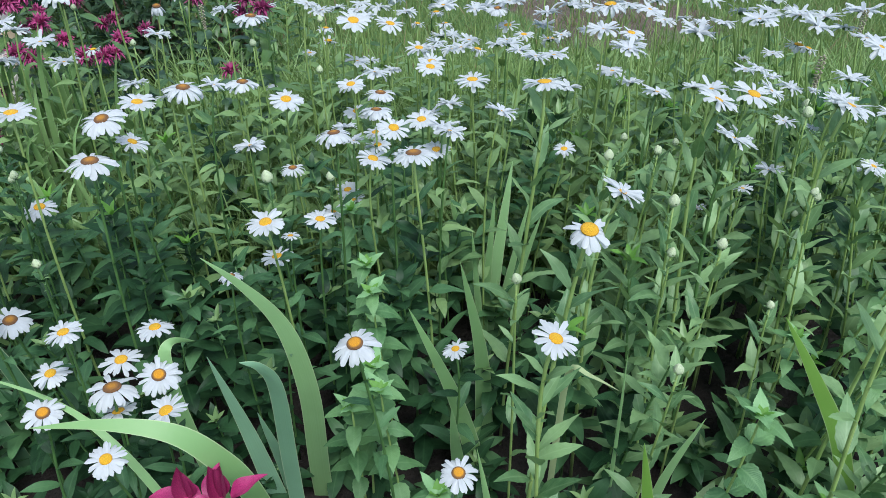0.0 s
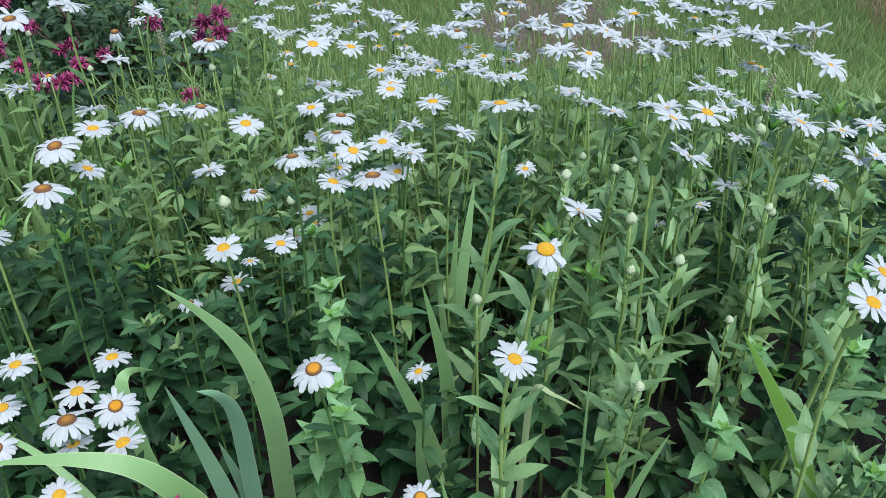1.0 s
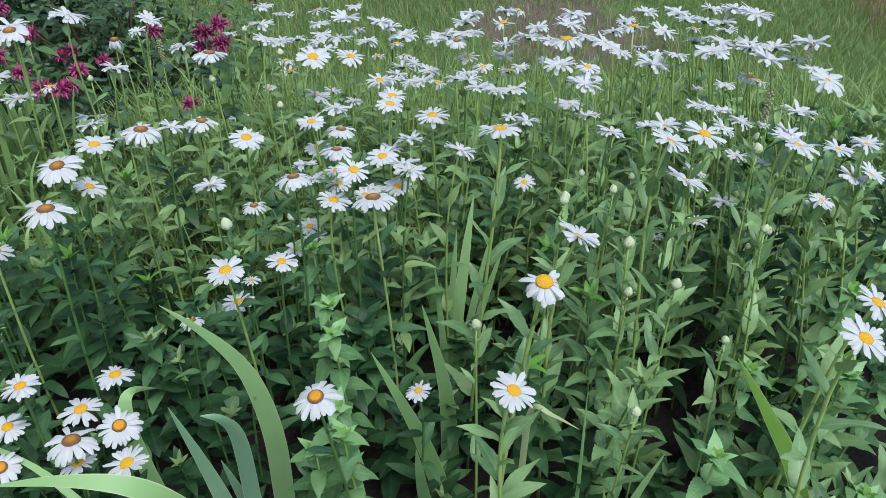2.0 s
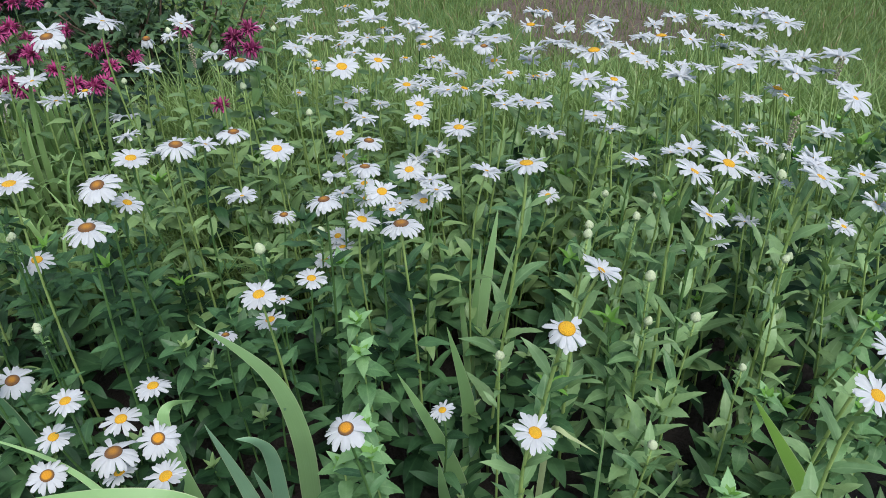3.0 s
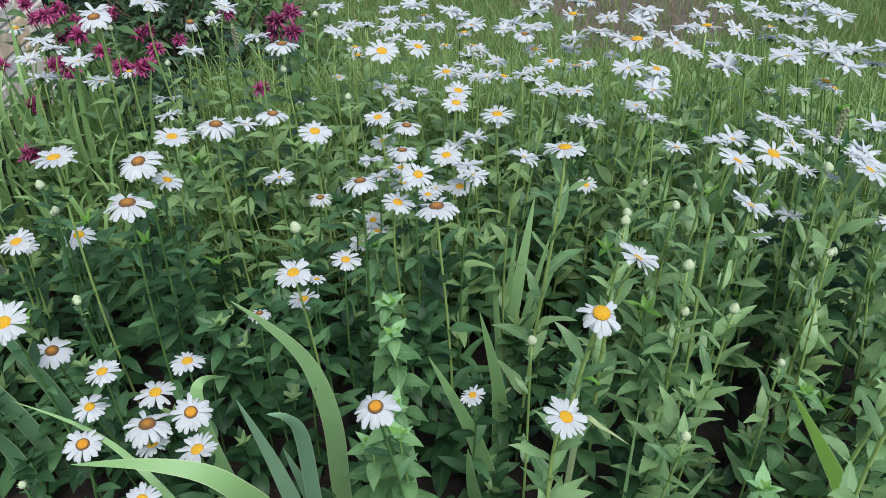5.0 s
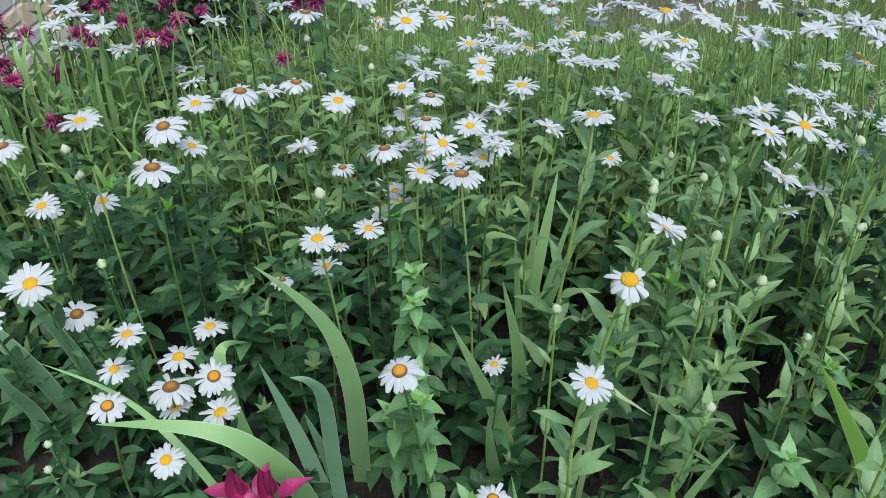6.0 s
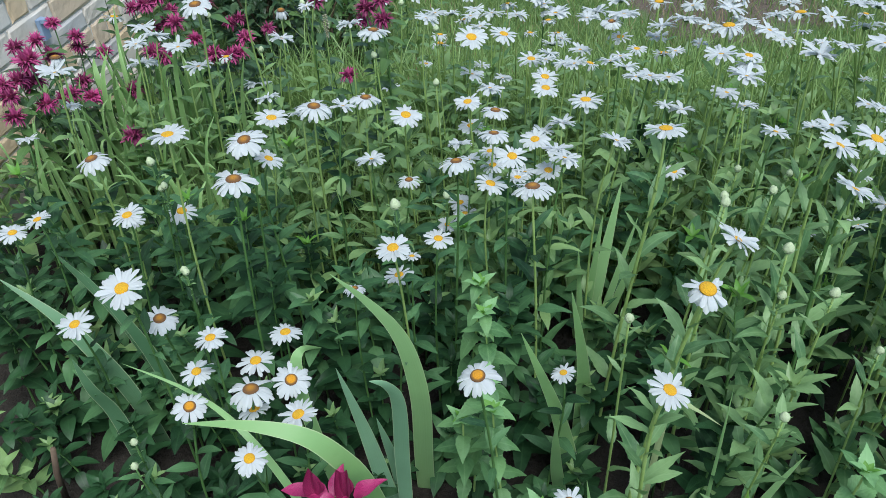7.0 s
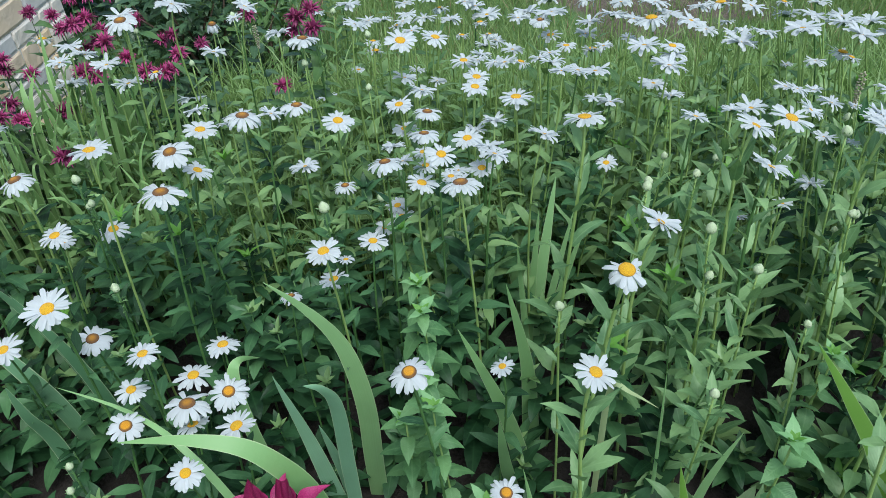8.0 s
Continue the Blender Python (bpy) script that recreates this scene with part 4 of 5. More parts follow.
def bee_balm(x, y, z, size):
    root = Vector((x + rng.uniform(-0.04, 0.04), y + rng.uniform(0, 0.08), ground_z(x, y)))
    ob = thing("bee_balm", root, "magenta bee balm with a ragged flower head and dark leaves", "flower", "bee balm beside the wall")
    head = Vector((x, y, z)) - root
    pts = bent((0, 0, -0.02), head, 1.6, 7, 0.03)
    stalk("stem", pts, 0.003, 0.002, STEM_D, ob, 5)
    m = Matrix.Translation(head) @ Matrix.Rotation(rng.uniform(-0.4, 0.4), 4, "X") @ Matrix.Rotation(rng.uniform(0, 6), 4, "Z") @ Matrix.Scale(size / 2 * 1.7, 4)
    hd = part("flower_head", HEART, ob, m)
    part("blossom", rng.choice(BALMS), hd)
    h = Heap()
    for i in range(20):
        t = 0.15 + 0.83 * i / 20
        az = (i // 2) * 1.57 + (i % 2) * math.pi + rng.uniform(-0.3, 0.3)
        h.add(rng.choice(OVAL_BITS if i % 3 else LEAF_BITS), leaf_pose(on(pts, t), az, rng.uniform(-0.3, 0.5), rng.uniform(0.055, 0.085)))
    part("leaves", h.mesh("leaves", SHRUB_D if rng.random() < 0.45 else SHRUB_L), ob, kind="stuff")


# ---- shrubs ----
def shrub(x, y, rx, ry, h, n, material, size, seed, label):
    r = random.Random(seed)
    ob = thing("shrub", (x, y, 0), label, "shrub")
    hp = Heap()
    for b in range(9):
        a = r.uniform(0, 6.28)
        q = r.uniform(0.2, 0.9)
        tip = Vector((math.cos(a) * rx * q, math.sin(a) * ry * q, h * r.uniform(0.6, 1.0)))
        pts = bent((r.uniform(-0.06, 0.06), r.uniform(-0.06, 0.06), -0.02), tip, 1.3, 6, 0.1)
        stalk("branch", pts, 0.009, 0.003, BARK, ob, 5)
        for i in range(n // 9):
            t = r.uniform(0.15, 1.0)
            p = on(pts, t) + Vector((r.gauss(0, 0.11), r.gauss(0, 0.11), r.gauss(0, 0.09)))
            p.z = max(0.03, p.z)
            hp.add(r.choice(OVAL_BITS), leaf_pose(p, r.uniform(0, 6.28), r.uniform(-0.7, 0.5), size * r.uniform(0.6, 1.2)))
    part("foliage", hp.mesh("foliage", material), ob, kind="stuff")


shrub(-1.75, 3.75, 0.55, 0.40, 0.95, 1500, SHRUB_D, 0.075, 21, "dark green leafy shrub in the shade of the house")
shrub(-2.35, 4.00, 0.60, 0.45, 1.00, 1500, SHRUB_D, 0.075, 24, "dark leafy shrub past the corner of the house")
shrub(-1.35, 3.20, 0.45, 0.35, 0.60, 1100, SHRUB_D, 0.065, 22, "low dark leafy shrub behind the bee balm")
shrub(-0.98, 3.25, 0.30, 0.30, 0.50, 900, SHRUB_L, 0.055, 23, "small bright green shrub beside the lawn")


# ---- grass ----
def grass(name, n, box, low, high, width, material, label, seed, keep=None):
    r = np.random.RandomState(seed)
    x = r.uniform(box[0], box[1], n)
    y = r.uniform(box[2], box[3], n)
    if keep is not None:
        k = keep(x, y, r)
        x, y = x[k], y[k]
        n = len(x)
    h = r.uniform(low, high, n)
    a = r.uniform(0, 6.28, n)
    lean = r.uniform(0.1, 0.7, n) * h
    b = r.uniform(0, 6.28, n)
    w = width * r.uniform(0.6, 1.3, n)
    z0 = np.array([ground_z(p, q) if q < 6 else 0.0 for p, q in zip(x, y)])
    vs = np.zeros((n, 7, 3))
    uv = np.zeros((n, 7, 2))
    for i, (t, k) in enumerate(((0, -1), (0, 1), (0.4, -0.9), (0.4, 0.9), (0.75, -0.6), (0.75, 0.6), (1, 0))):
        vs[:, i, 0] = x + np.cos(a) * w * k / 2 + np.cos(b) * lean * t * t
        vs[:, i, 1] = y + np.sin(a) * w * k / 2 + np.sin(b) * lean * t * t
        vs[:, i, 2] = z0 + h * t * (1 - 0.2 * t) - 0.004
        uv[:, i] = (0.9, t)
    base = (np.arange(n) * 7)[:, None]
    f4 = np.concatenate([base + np.array([0, 1, 3, 2]), base + np.array([2, 3, 5, 4])]).tolist()
    f3 = (base + np.array([4, 5, 6])).tolist()
    me = mesh(name, vs.reshape(-1, 3).tolist(), f4 + f3, material, uv.reshape(-1, 2))
    return tagged(new(name, me), label, "grass", kind="stuff")


def lawn_keep(x, y, r):
    d = np.hypot(x - 0.80, y - 4.05)
    return (d > 0.45 + 0.25 * r.rand(len(x))) | (r.rand(len(x)) < 0.30)


grass("lawn_grass", 85000, (-2.2, 3.6, 2.35, 6.2), 0.04, 0.13, 0.0045, GRASS, "rough green lawn grass", 31, lawn_keep)
grass("tall_grass", 21000, (-1.1, 2.6, 1.65, 2.85), 0.15, 0.46, 0.006, TALL, "tall grass among the daisy stems", 32)
grass("lawn_straw", 5000, (-1.5, 3.6, 2.3, 6.0), 0.04, 0.14, 0.003, DRY, "thin straw-coloured blades in the lawn", 34)
grass("dry_grass", 700, (2.45, 3.1, 3.5, 4.4), 0.12, 0.36, 0.004, DRY, "dry reddish grass stalks at the lawn's edge", 33)


# ---- seed spikes and dead stalks ----
def seed_spike(x, y, z):
    root = root_of(x, y, z)
    ob = thing("seed_spike", root, "brown mint seed spike on a thin stalk", "seed head")
    head = Vector((x, y, z)) - root
    stalk("stem", bent((0, 0, -0.02), head, 1.4, 6), 0.002, 0.0012, STEM, ob, 5)
    h = Heap()
    for i in range(46):
        t = i / 46
        p = head + Vector((0, 0, 0.005 - 0.065 * t))
        v, f, u = dome(0.0022, 0.004, 3, 6, 0.002)
        h.add((v, f, u), Matrix.Translation(p) @ Matrix.Rotation(i * 2.4, 4, "Z") @ Matrix.Rotation(1.2, 4, "X") @ Matrix.Translation((0, 0, 0.0015 + 0.0035 * math.sin(math.pi * min(1, t + 0.15)))))
    part("spike", h.mesh("spike", SEED), ob, None, "brown knobbly seed spike", "stuff")


seed_spike(0.72, 1.39, 0.83)
seed_spike(0.95, 1.72, 0.80)
seed_spike(-0.64, 1.95, 0.74)
dead = thing("dead_stalk", (-1.11, 0.89, 0), "broken red-brown dead stalk lying in the bed", "stalk")
stalk("stalk", [Vector((0, 0, -0.01)), Vector((0.02, 0.0, 0.10)), Vector((0.06, -0.01, 0.21))], 0.009, 0.006, STICK, dead)


# ---- the flowers, from the front of the bed to its back ----
daisy(-0.103, 0.729, 0.720, 0.074, 6, 0, "ring")
daisy(0.149, 0.673, 0.784, 0.066, 3, 12, "fresh")
daisy(0.191, 0.762, 0.880, 0.070, 14, 6, "worn")
daisy(0.277, 0.972, 0.799, 0.078, -11, 16, "cupped")
daisy(0.027, 0.924, 0.520, 0.049, 2, 0, "fresh")
daisy(-0.616, 1.157, 0.745, 0.097, -2, 0, "aged")
daisy(-0.606, 1.221, 0.794, 0.092, 5, 0, "aged")
daisy(-0.520, 1.407, 0.768, 0.094, -1, 0, "aged")
daisy(-0.086, 1.239, 0.766, 0.068, 11, 0, "fresh")
daisy(0.061, 1.598, 0.696, 0.084, 1, 0, "fresh")
daisy(-0.215, 1.736, 0.782, 0.086, 17, 10, "fresh")
daisy(0.162, 1.086, 0.924, 0.074, -10, 0, "fresh")
daisy(-0.771, 1.005, 0.506, 0.081, 10, 0, "aged")
daisy(-0.599, 0.888, 0.588, 0.066, 2, 0, "fresh")
daisy(-0.559, 0.946, 0.468, 0.076, 7, 0, "fresh")
daisy(-0.460, 0.874, 0.506, 0.079, 23, 0, "ring")
daisy(-0.526, 0.844, 0.508, 0.097, -7, 0, "aged")
daisy(-0.426, 0.801, 0.503, 0.074, 0, 0, "fresh")
daisy(-0.513, 1.005, 0.491, 0.071, -3, 0, "fresh")
daisy(-0.646, 0.882, 0.500, 0.068, 4, 0, "fresh")
daisy(-0.650, 0.832, 0.459, 0.075, 17, 0, "ring")
daisy(-0.531, 0.844, 0.451, 0.069, -13, 0, "fresh")
daisy(-0.276, 0.999, 0.725, 0.070, 3, 0, "fresh")
daisy(-0.284, 1.053, 0.615, 0.061, -9, 0, "fresh")
daisy(-0.382, 1.076, 0.553, 0.051, -13, 0, "aged")
daisy(-0.225, 1.164, 0.617, 0.066, -3, 10, "fresh")
daisy(-0.233, 1.342, 0.515, 0.053, 7, 0, "fresh")
daisy(-0.043, 1.111, 0.787, 0.084, -7, 0, "aged")
daisy(-0.127, 1.231, 0.707, 0.072, -2, 10, "fresh")
daisy(-0.187, 1.191, 0.782, 0.073, -5, 0, "aged")
daisy(-0.049, 1.479, 0.659, 0.073, 9, 0, "fresh")
daisy(-0.216, 1.436, 0.508, 0.060, 4, 0, "fresh")
daisy(-0.832, 1.296, 0.555, 0.075, 5, 0, "fresh")
daisy(-0.621, 1.408, 0.736, 0.079, -1, 0, "fresh")
daisy(-0.445, 1.371, 0.791, 0.058, -7, 20, "cupped")
daisy(-0.444, 1.553, 0.713, 0.080, -1, 0, "aged")
daisy(-0.349, 1.535, 0.680, 0.079, 6, 0, "fresh")
daisy(-0.585, 1.267, 0.723, 0.067, 9, 20, "fresh")
daisy(-0.416, 1.437, 0.620, 0.074, -11, 0, "cupped")
daisy(-0.339, 1.464, 0.548, 0.064, -2, 0, "aged")
daisy(-0.208, 1.566, 0.701, 0.068, 5, 0, "fresh")
daisy(-0.144, 1.571, 0.678, 0.074, -3, 0, "aged")
daisy(-0.205, 1.604, 0.616, 0.071, 5, 0, "fresh")
daisy(-0.132, 1.373, 0.735, 0.075, -10, 0, "aged")
daisy(-0.219, 1.486, 0.637, 0.060, -15, 0, "cupped")
daisy(-0.146, 1.444, 0.647, 0.052, -4, 0, "fresh")
daisy(-0.187, 1.396, 0.654, 0.059, -18, 0, "cupped")
daisy(-0.135, 1.380, 0.652, 0.058, 4, 0, "fresh")
daisy(-0.034, 1.567, 0.628, 0.062, -11, 0, "cupped")
daisy(0.011, 1.562, 0.655, 0.067, -11, 0, "cupped")
daisy(-0.002, 1.401, 0.684, 0.074, -17, 0, "cupped")
daisy(0.014, 1.302, 0.727, 0.069, -12, 15, "cupped")
daisy(-0.016, 1.405, 0.627, 0.064, 4, 0, "fresh")
daisy(0.113, 1.321, 0.758, 0.068, -10, 10, "cupped")
daisy(0.264, 1.492, 0.579, 0.055, 9, 0, "fresh")
daisy(-0.080, 1.356, 0.639, 0.055, -6, 0, "fresh")
daisy(-0.066, 1.390, 0.632, 0.059, -13, 0, "cupped")
daisy(0.376, 1.239, 0.835, 0.060, -19, 10, "cupped")
daisy(0.449, 1.270, 0.829, 0.049, -13, 0, "cupped")
daisy(0.510, 1.351, 0.788, 0.071, -5, 0, "cupped")
daisy(0.460, 1.166, 0.855, 0.084, -17, 15, "cupped")
daisy(0.531, 1.205, 0.846, 0.081, -1, 10, "fresh")
daisy(0.457, 1.056, 0.843, 0.077, -22, 12, "cupped")
daisy(0.546, 1.255, 0.743, 0.054, -15, 20, "cupped")
daisy(0.664, 1.354, 0.718, 0.056, -16, 0, "cupped")
daisy(0.752, 1.339, 0.772, 0.068, -11, 15, "cupped")
daisy(0.673, 1.156, 0.849, 0.087, -17, 18, "cupped")
daisy(0.658, 1.344, 0.614, 0.060, -9, 0, "cupped")
daisy(0.585, 1.276, 0.613, 0.043, -11, 0, "cupped")
daisy(0.508, 1.312, 0.568, 0.036, -19, 0, "cupped")
daisy(0.817, 1.448, 0.764, 0.080, -16, 10, "cupped")
daisy(0.690, 1.516, 0.737, 0.040, -7, 0, "cupped")
daisy(0.572, 1.313, 0.846, 0.054, -11, 10, "cupped")
daisy(0.750, 1.313, 0.767, 0.091, -8, 25, "cupped")
daisy(-1.191, 1.967, 0.699, 0.086, -7, 0, "cupped")
daisy(-1.131, 1.922, 0.693, 0.086, -10, 15, "cupped")
daisy(-1.060, 1.894, 0.672, 0.084, 1, 0, "cupped")
daisy(-1.205, 1.932, 0.602, 0.097, -15, 0, "cupped")
daisy(-1.000, 1.867, 0.628, 0.090, -4, 0, "cupped")
daisy(-0.889, 1.820, 0.680, 0.052, -0, 0, "worn")
daisy(-0.820, 2.068, 0.624, 0.083, -3, 15, "cupped")
daisy(-0.848, 2.177, 0.665, 0.073, 6, 0, "drooping")
daisy(-0.889, 1.983, 0.517, 0.097, -18, 10, "cupped")
daisy(-0.670, 1.519, 0.724, 0.061, -13, 0, "cupped")
daisy(-0.677, 1.919, 0.782, 0.054, -4, 0, "cupped")
daisy(-0.681, 2.028, 0.772, 0.078, -3, 15, "cupped")
daisy(-0.823, 1.889, 0.836, 0.097, -8, 12, "cupped")
daisy(-0.946, 1.833, 0.819, 0.097, 12, 0, "aged")
daisy(-0.525, 1.779, 0.794, 0.078, -12, 0, "cupped")
daisy(-0.467, 1.785, 0.776, 0.088, -3, 0, "aged")
daisy(-0.334, 1.812, 0.797, 0.077, -3, 15, "cupped")
daisy(-0.400, 2.344, 0.593, 0.092, -9, 0, "cupped")
daisy(-0.378, 2.284, 0.516, 0.078, -4, 10, "worn")
daisy(-0.349, 1.844, 0.659, 0.039, 1, 0, "fresh")
daisy(-0.527, 2.155, 0.423, 0.070, -7, 0, "cupped")
daisy(-0.297, 2.254, 0.608, 0.061, -3, 0, "worn")
daisy(-0.154, 1.992, 0.679, 0.086, 4, 10, "fresh")
daisy(-0.228, 2.131, 0.517, 0.063, -6, 0, "cupped")
daisy(-0.156, 1.986, 0.551, 0.059, -10, 0, "cupped")
daisy(-0.219, 1.776, 0.666, 0.074, -7, 15, "cupped")
daisy(-0.164, 1.665, 0.686, 0.073, -8, 15, "cupped")
daisy(-0.206, 2.228, 0.642, 0.086, -6, 0, "cupped")
daisy(-0.278, 2.347, 0.644, 0.078, -4, 0, "cupped")
daisy(-0.187, 2.271, 0.684, 0.097, -4, 0, "cupped")
daisy(-0.141, 2.411, 0.563, 0.085, -8, 0, "cupped")
daisy(-0.080, 2.184, 0.704, 0.083, -1, 15, "cupped")
daisy(-0.479, 2.438, 0.615, 0.097, -7, 0, "cupped")
daisy(-0.223, 2.038, 0.681, 0.065, -3, 0, "cupped")
daisy(-0.076, 1.940, 0.632, 0.078, 1, 0, "fresh")
daisy(-0.035, 1.760, 0.670, 0.072, 3, 0, "fresh")
daisy(-0.031, 1.561, 0.743, 0.066, 2, 0, "fresh")
daisy(-0.016, 2.195, 0.658, 0.092, 1, 0, "cupped")
daisy(0.007, 2.384, 0.495, 0.085, -4, 20, "cupped")
daisy(-0.021, 2.128, 0.591, 0.072, -12, 0, "cupped")
daisy(0.058, 2.065, 0.604, 0.070, -2, 0, "cupped")
daisy(0.078, 1.865, 0.658, 0.060, -9, 10, "worn")
daisy(0.164, 2.015, 0.731, 0.094, -9, 0, "cupped")
daisy(0.163, 2.036, 0.656, 0.071, 3, 0, "fresh")
daisy(0.274, 2.183, 0.697, 0.082, 2, 0, "worn")
daisy(0.392, 2.314, 0.636, 0.078, -2, 0, "cupped")
daisy(0.439, 1.994, 0.786, 0.090, -7, 0, "cupped")
daisy(0.419, 1.941, 0.776, 0.088, -8, 0, "cupped")
daisy(0.325, 1.993, 0.726, 0.084, -12, 0, "cupped")
daisy(0.382, 1.766, 0.805, 0.096, 4, 0, "worn")
daisy(0.262, 2.046, 0.652, 0.069, -4, 0, "cupped")
daisy(0.374, 2.032, 0.642, 0.052, -4, 0, "cupped")
daisy(0.346, 1.627, 0.800, 0.087, -5, 0, "cupped")
daisy(0.425, 1.703, 0.762, 0.061, 6, 0, "fresh")
daisy(0.392, 1.559, 0.782, 0.087, -7, 0, "cupped")
daisy(0.386, 1.674, 0.683, 0.074, -1, 0, "cupped")
daisy(0.419, 1.622, 0.677, 0.072, -15, 0, "cupped")
daisy(0.242, 1.629, 0.741, 0.079, -7, 0, "cupped")
daisy(0.157, 1.511, 0.800, 0.060, -7, 0, "cupped")
daisy(0.198, 1.915, 0.677, 0.058, 2, 0, "fresh")
daisy(0.108, 2.348, 0.599, 0.097, -11, 0, "cupped")
daisy(0.143, 1.600, 0.778, 0.066, -13, 0, "cupped")
daisy(0.238, 1.589, 0.692, 0.056, -16, 0, "cupped")
daisy(0.278, 1.599, 0.677, 0.065, -18, 0, "cupped")
daisy(0.482, 1.795, 0.784, 0.083, 4, 15, "cupped")
daisy(0.650, 2.068, 0.764, 0.074, -0, 0, "cupped")
daisy(0.565, 1.868, 0.796, 0.085, -2, 0, "worn")
daisy(0.652, 1.906, 0.771, 0.083, -2, 15, "cupped")
daisy(0.774, 2.179, 0.722, 0.087, -6, 10, "cupped")
daisy(0.768, 2.066, 0.742, 0.079, -7, 0, "cupped")
daisy(0.894, 2.132, 0.707, 0.083, -7, 0, "cupped")
daisy(0.899, 1.942, 0.798, 0.097, -6, 15, "cupped")
daisy(0.886, 2.074, 0.706, 0.070, -13, 0, "cupped")
daisy(0.804, 2.079, 0.674, 0.085, -11, 0, "cupped")
daisy(0.822, 1.932, 0.728, 0.083, -8, 15, "cupped")
daisy(0.834, 1.786, 0.771, 0.084, -7, 0, "cupped")
daisy(0.649, 1.761, 0.764, 0.072, -12, 0, "cupped")
daisy(0.725, 1.741, 0.779, 0.097, -6, 0, "cupped")
daisy(0.599, 1.769, 0.737, 0.091, -4, 10, "cupped")
daisy(0.937, 1.877, 0.733, 0.093, -11, 0, "cupped")
daisy(0.979, 1.785, 0.778, 0.097, -13, 0, "cupped")
daisy(0.850, 1.713, 0.770, 0.089, -3, 20, "cupped")
daisy(0.960, 1.805, 0.733, 0.071, -9, 0, "cupped")
daisy(0.741, 1.825, 0.647, 0.037, -5, 0, "cupped")
daisy(0.760, 1.710, 0.710, 0.057, -11, 0, "cupped")
daisy(0.838, 1.759, 0.707, 0.077, -4, 0, "worn")
daisy(-0.752, 0.913, 0.672, 0.090, 12, 0, "fresh")
daisy(-0.923, 0.959, 0.522, 0.078, 3, 0, "fresh")
daisy(-0.469, 0.685, 0.533, 0.063, 13, 0, "fresh")
daisy(-0.967, 1.248, 0.719, 0.091, -6, 0, "aged")
daisy(-0.730, 1.168, 0.833, 0.083, -4, 0, "fresh")
daisy(-0.886, 1.182, 0.625, 0.076, 2, 0, "fresh")
daisy(-1.194, 1.537, 0.768, 0.095, -1, 0, "cupped")
daisy(-1.216, 1.579, 0.655, 0.051, -3, 15, "cupped")
daisy(-1.523, 2.365, 0.559, 0.088, 1, 10, "worn")
daisy(-1.045, 1.668, 0.783, 0.066, -4, 0, "cupped")
daisy(-1.246, 1.999, 0.575, 0.076, -11, 10, "cupped")
daisy(-1.328, 1.736, 0.709, 0.079, -7, 0, "drooping")
daisy(-1.294, 1.478, 0.617, 0.061, -17, 0, "cupped")
daisy(0.543, 0.658, 0.873, 0.061, 2, 15, "fresh", (0.60, 0.70))
daisy(0.798, 1.243, 0.673, 0.054, -10, 0, "cupped")
daisy(0.573, 1.454, 0.449, 0.043, -12, 0, "cupped")
daisy(0.855, 1.256, 0.723, 0.071, -4, 20, "cupped")
daisy(0.013, 1.866, 0.660, 0.070, -6, 0, "cupped")
daisy(0.290, 1.877, 0.690, 0.058, -5, 0, "cupped")
daisy(0.589, 1.413, 0.800, 0.053, -3, 0, "cupped")
daisy(0.635, 0.780, 0.820, 0.066, -2, 20, "fresh", (0.64, 0.85))
daisy(0.648, 2.075, 0.660, 0.054, -15, 0, "cupped")
daisy(0.626, 2.174, 0.700, 0.063, -1, 0, "cupped")
daisy(0.562, 2.047, 0.720, 0.070, -8, 0, "cupped")
daisy(0.132, 1.988, 0.720, 0.069, 0, 0, "aged")
daisy(0.431, 1.701, 0.740, 0.074, -6, 0, "cupped")
daisy(-0.050, 2.208, 0.680, 0.066, -8, 0, "cupped")
daisy(-0.351, 2.116, 0.620, 0.058, -4, 0, "worn")
daisy(-0.644, 2.664, 0.500, 0.064, -13, 0, "cupped")
daisy(-0.029, 1.957, 0.640, 0.067, -12, 0, "cupped")
daisy(-0.202, 1.406, 0.500, 0.060, -9, 0, "fresh")
daisy(-0.262, 1.080, 0.640, 0.036, -12, 0, "fresh")
daisy(-0.557, 1.426, 0.740, 0.065, -16, 0, "cupped")
daisy(0.608, 1.316, 0.800, 0.062, -5, 30, "cupped")
daisy(-0.932, 1.259, 0.550, 0.055, -4, 0, "fresh")
daisy(0.267, 1.925, 0.660, 0.075, -12, 0, "worn")
daisy(0.213, 1.719, 0.700, 0.074, -7, 0, "cupped")
daisy(-0.983, 1.914, 0.800, 0.089, -3, 0, "cupped")
daisy(0.033, 0.602, 0.620, 0.056, 11, 0, "ring")
daisy(0.897, 1.317, 0.760, 0.068, 2, 10, "cupped")
daisy(0.874, 1.236, 0.740, 0.059, -7, 20, "cupped")
daisy(0.926, 1.570, 0.780, 0.097, 1, 15, "cupped")
daisy(0.944, 1.670, 0.760, 0.079, -5, 0, "cupped")
daisy(-1.131, 1.136, 0.600, 0.069, -1, 0, "fresh")
daisy(-1.079, 1.159, 0.620, 0.062, -1, 0, "fresh")
daisy(0.730, 1.302, 0.780, 0.072, -12, 10, "cupped")
bud(0.337, 0.756, 0.648, 0.011)
bud(0.373, 0.986, 0.676, 0.011)
bud(0.433, 0.946, 0.723, 0.012)
bud(0.547, 0.967, 0.582, 0.01)
bud(0.117, 0.871, 0.715, 0.011)
bud(0.280, 1.110, 0.784, 0.011)
bud(0.376, 1.170, 0.759, 0.01)
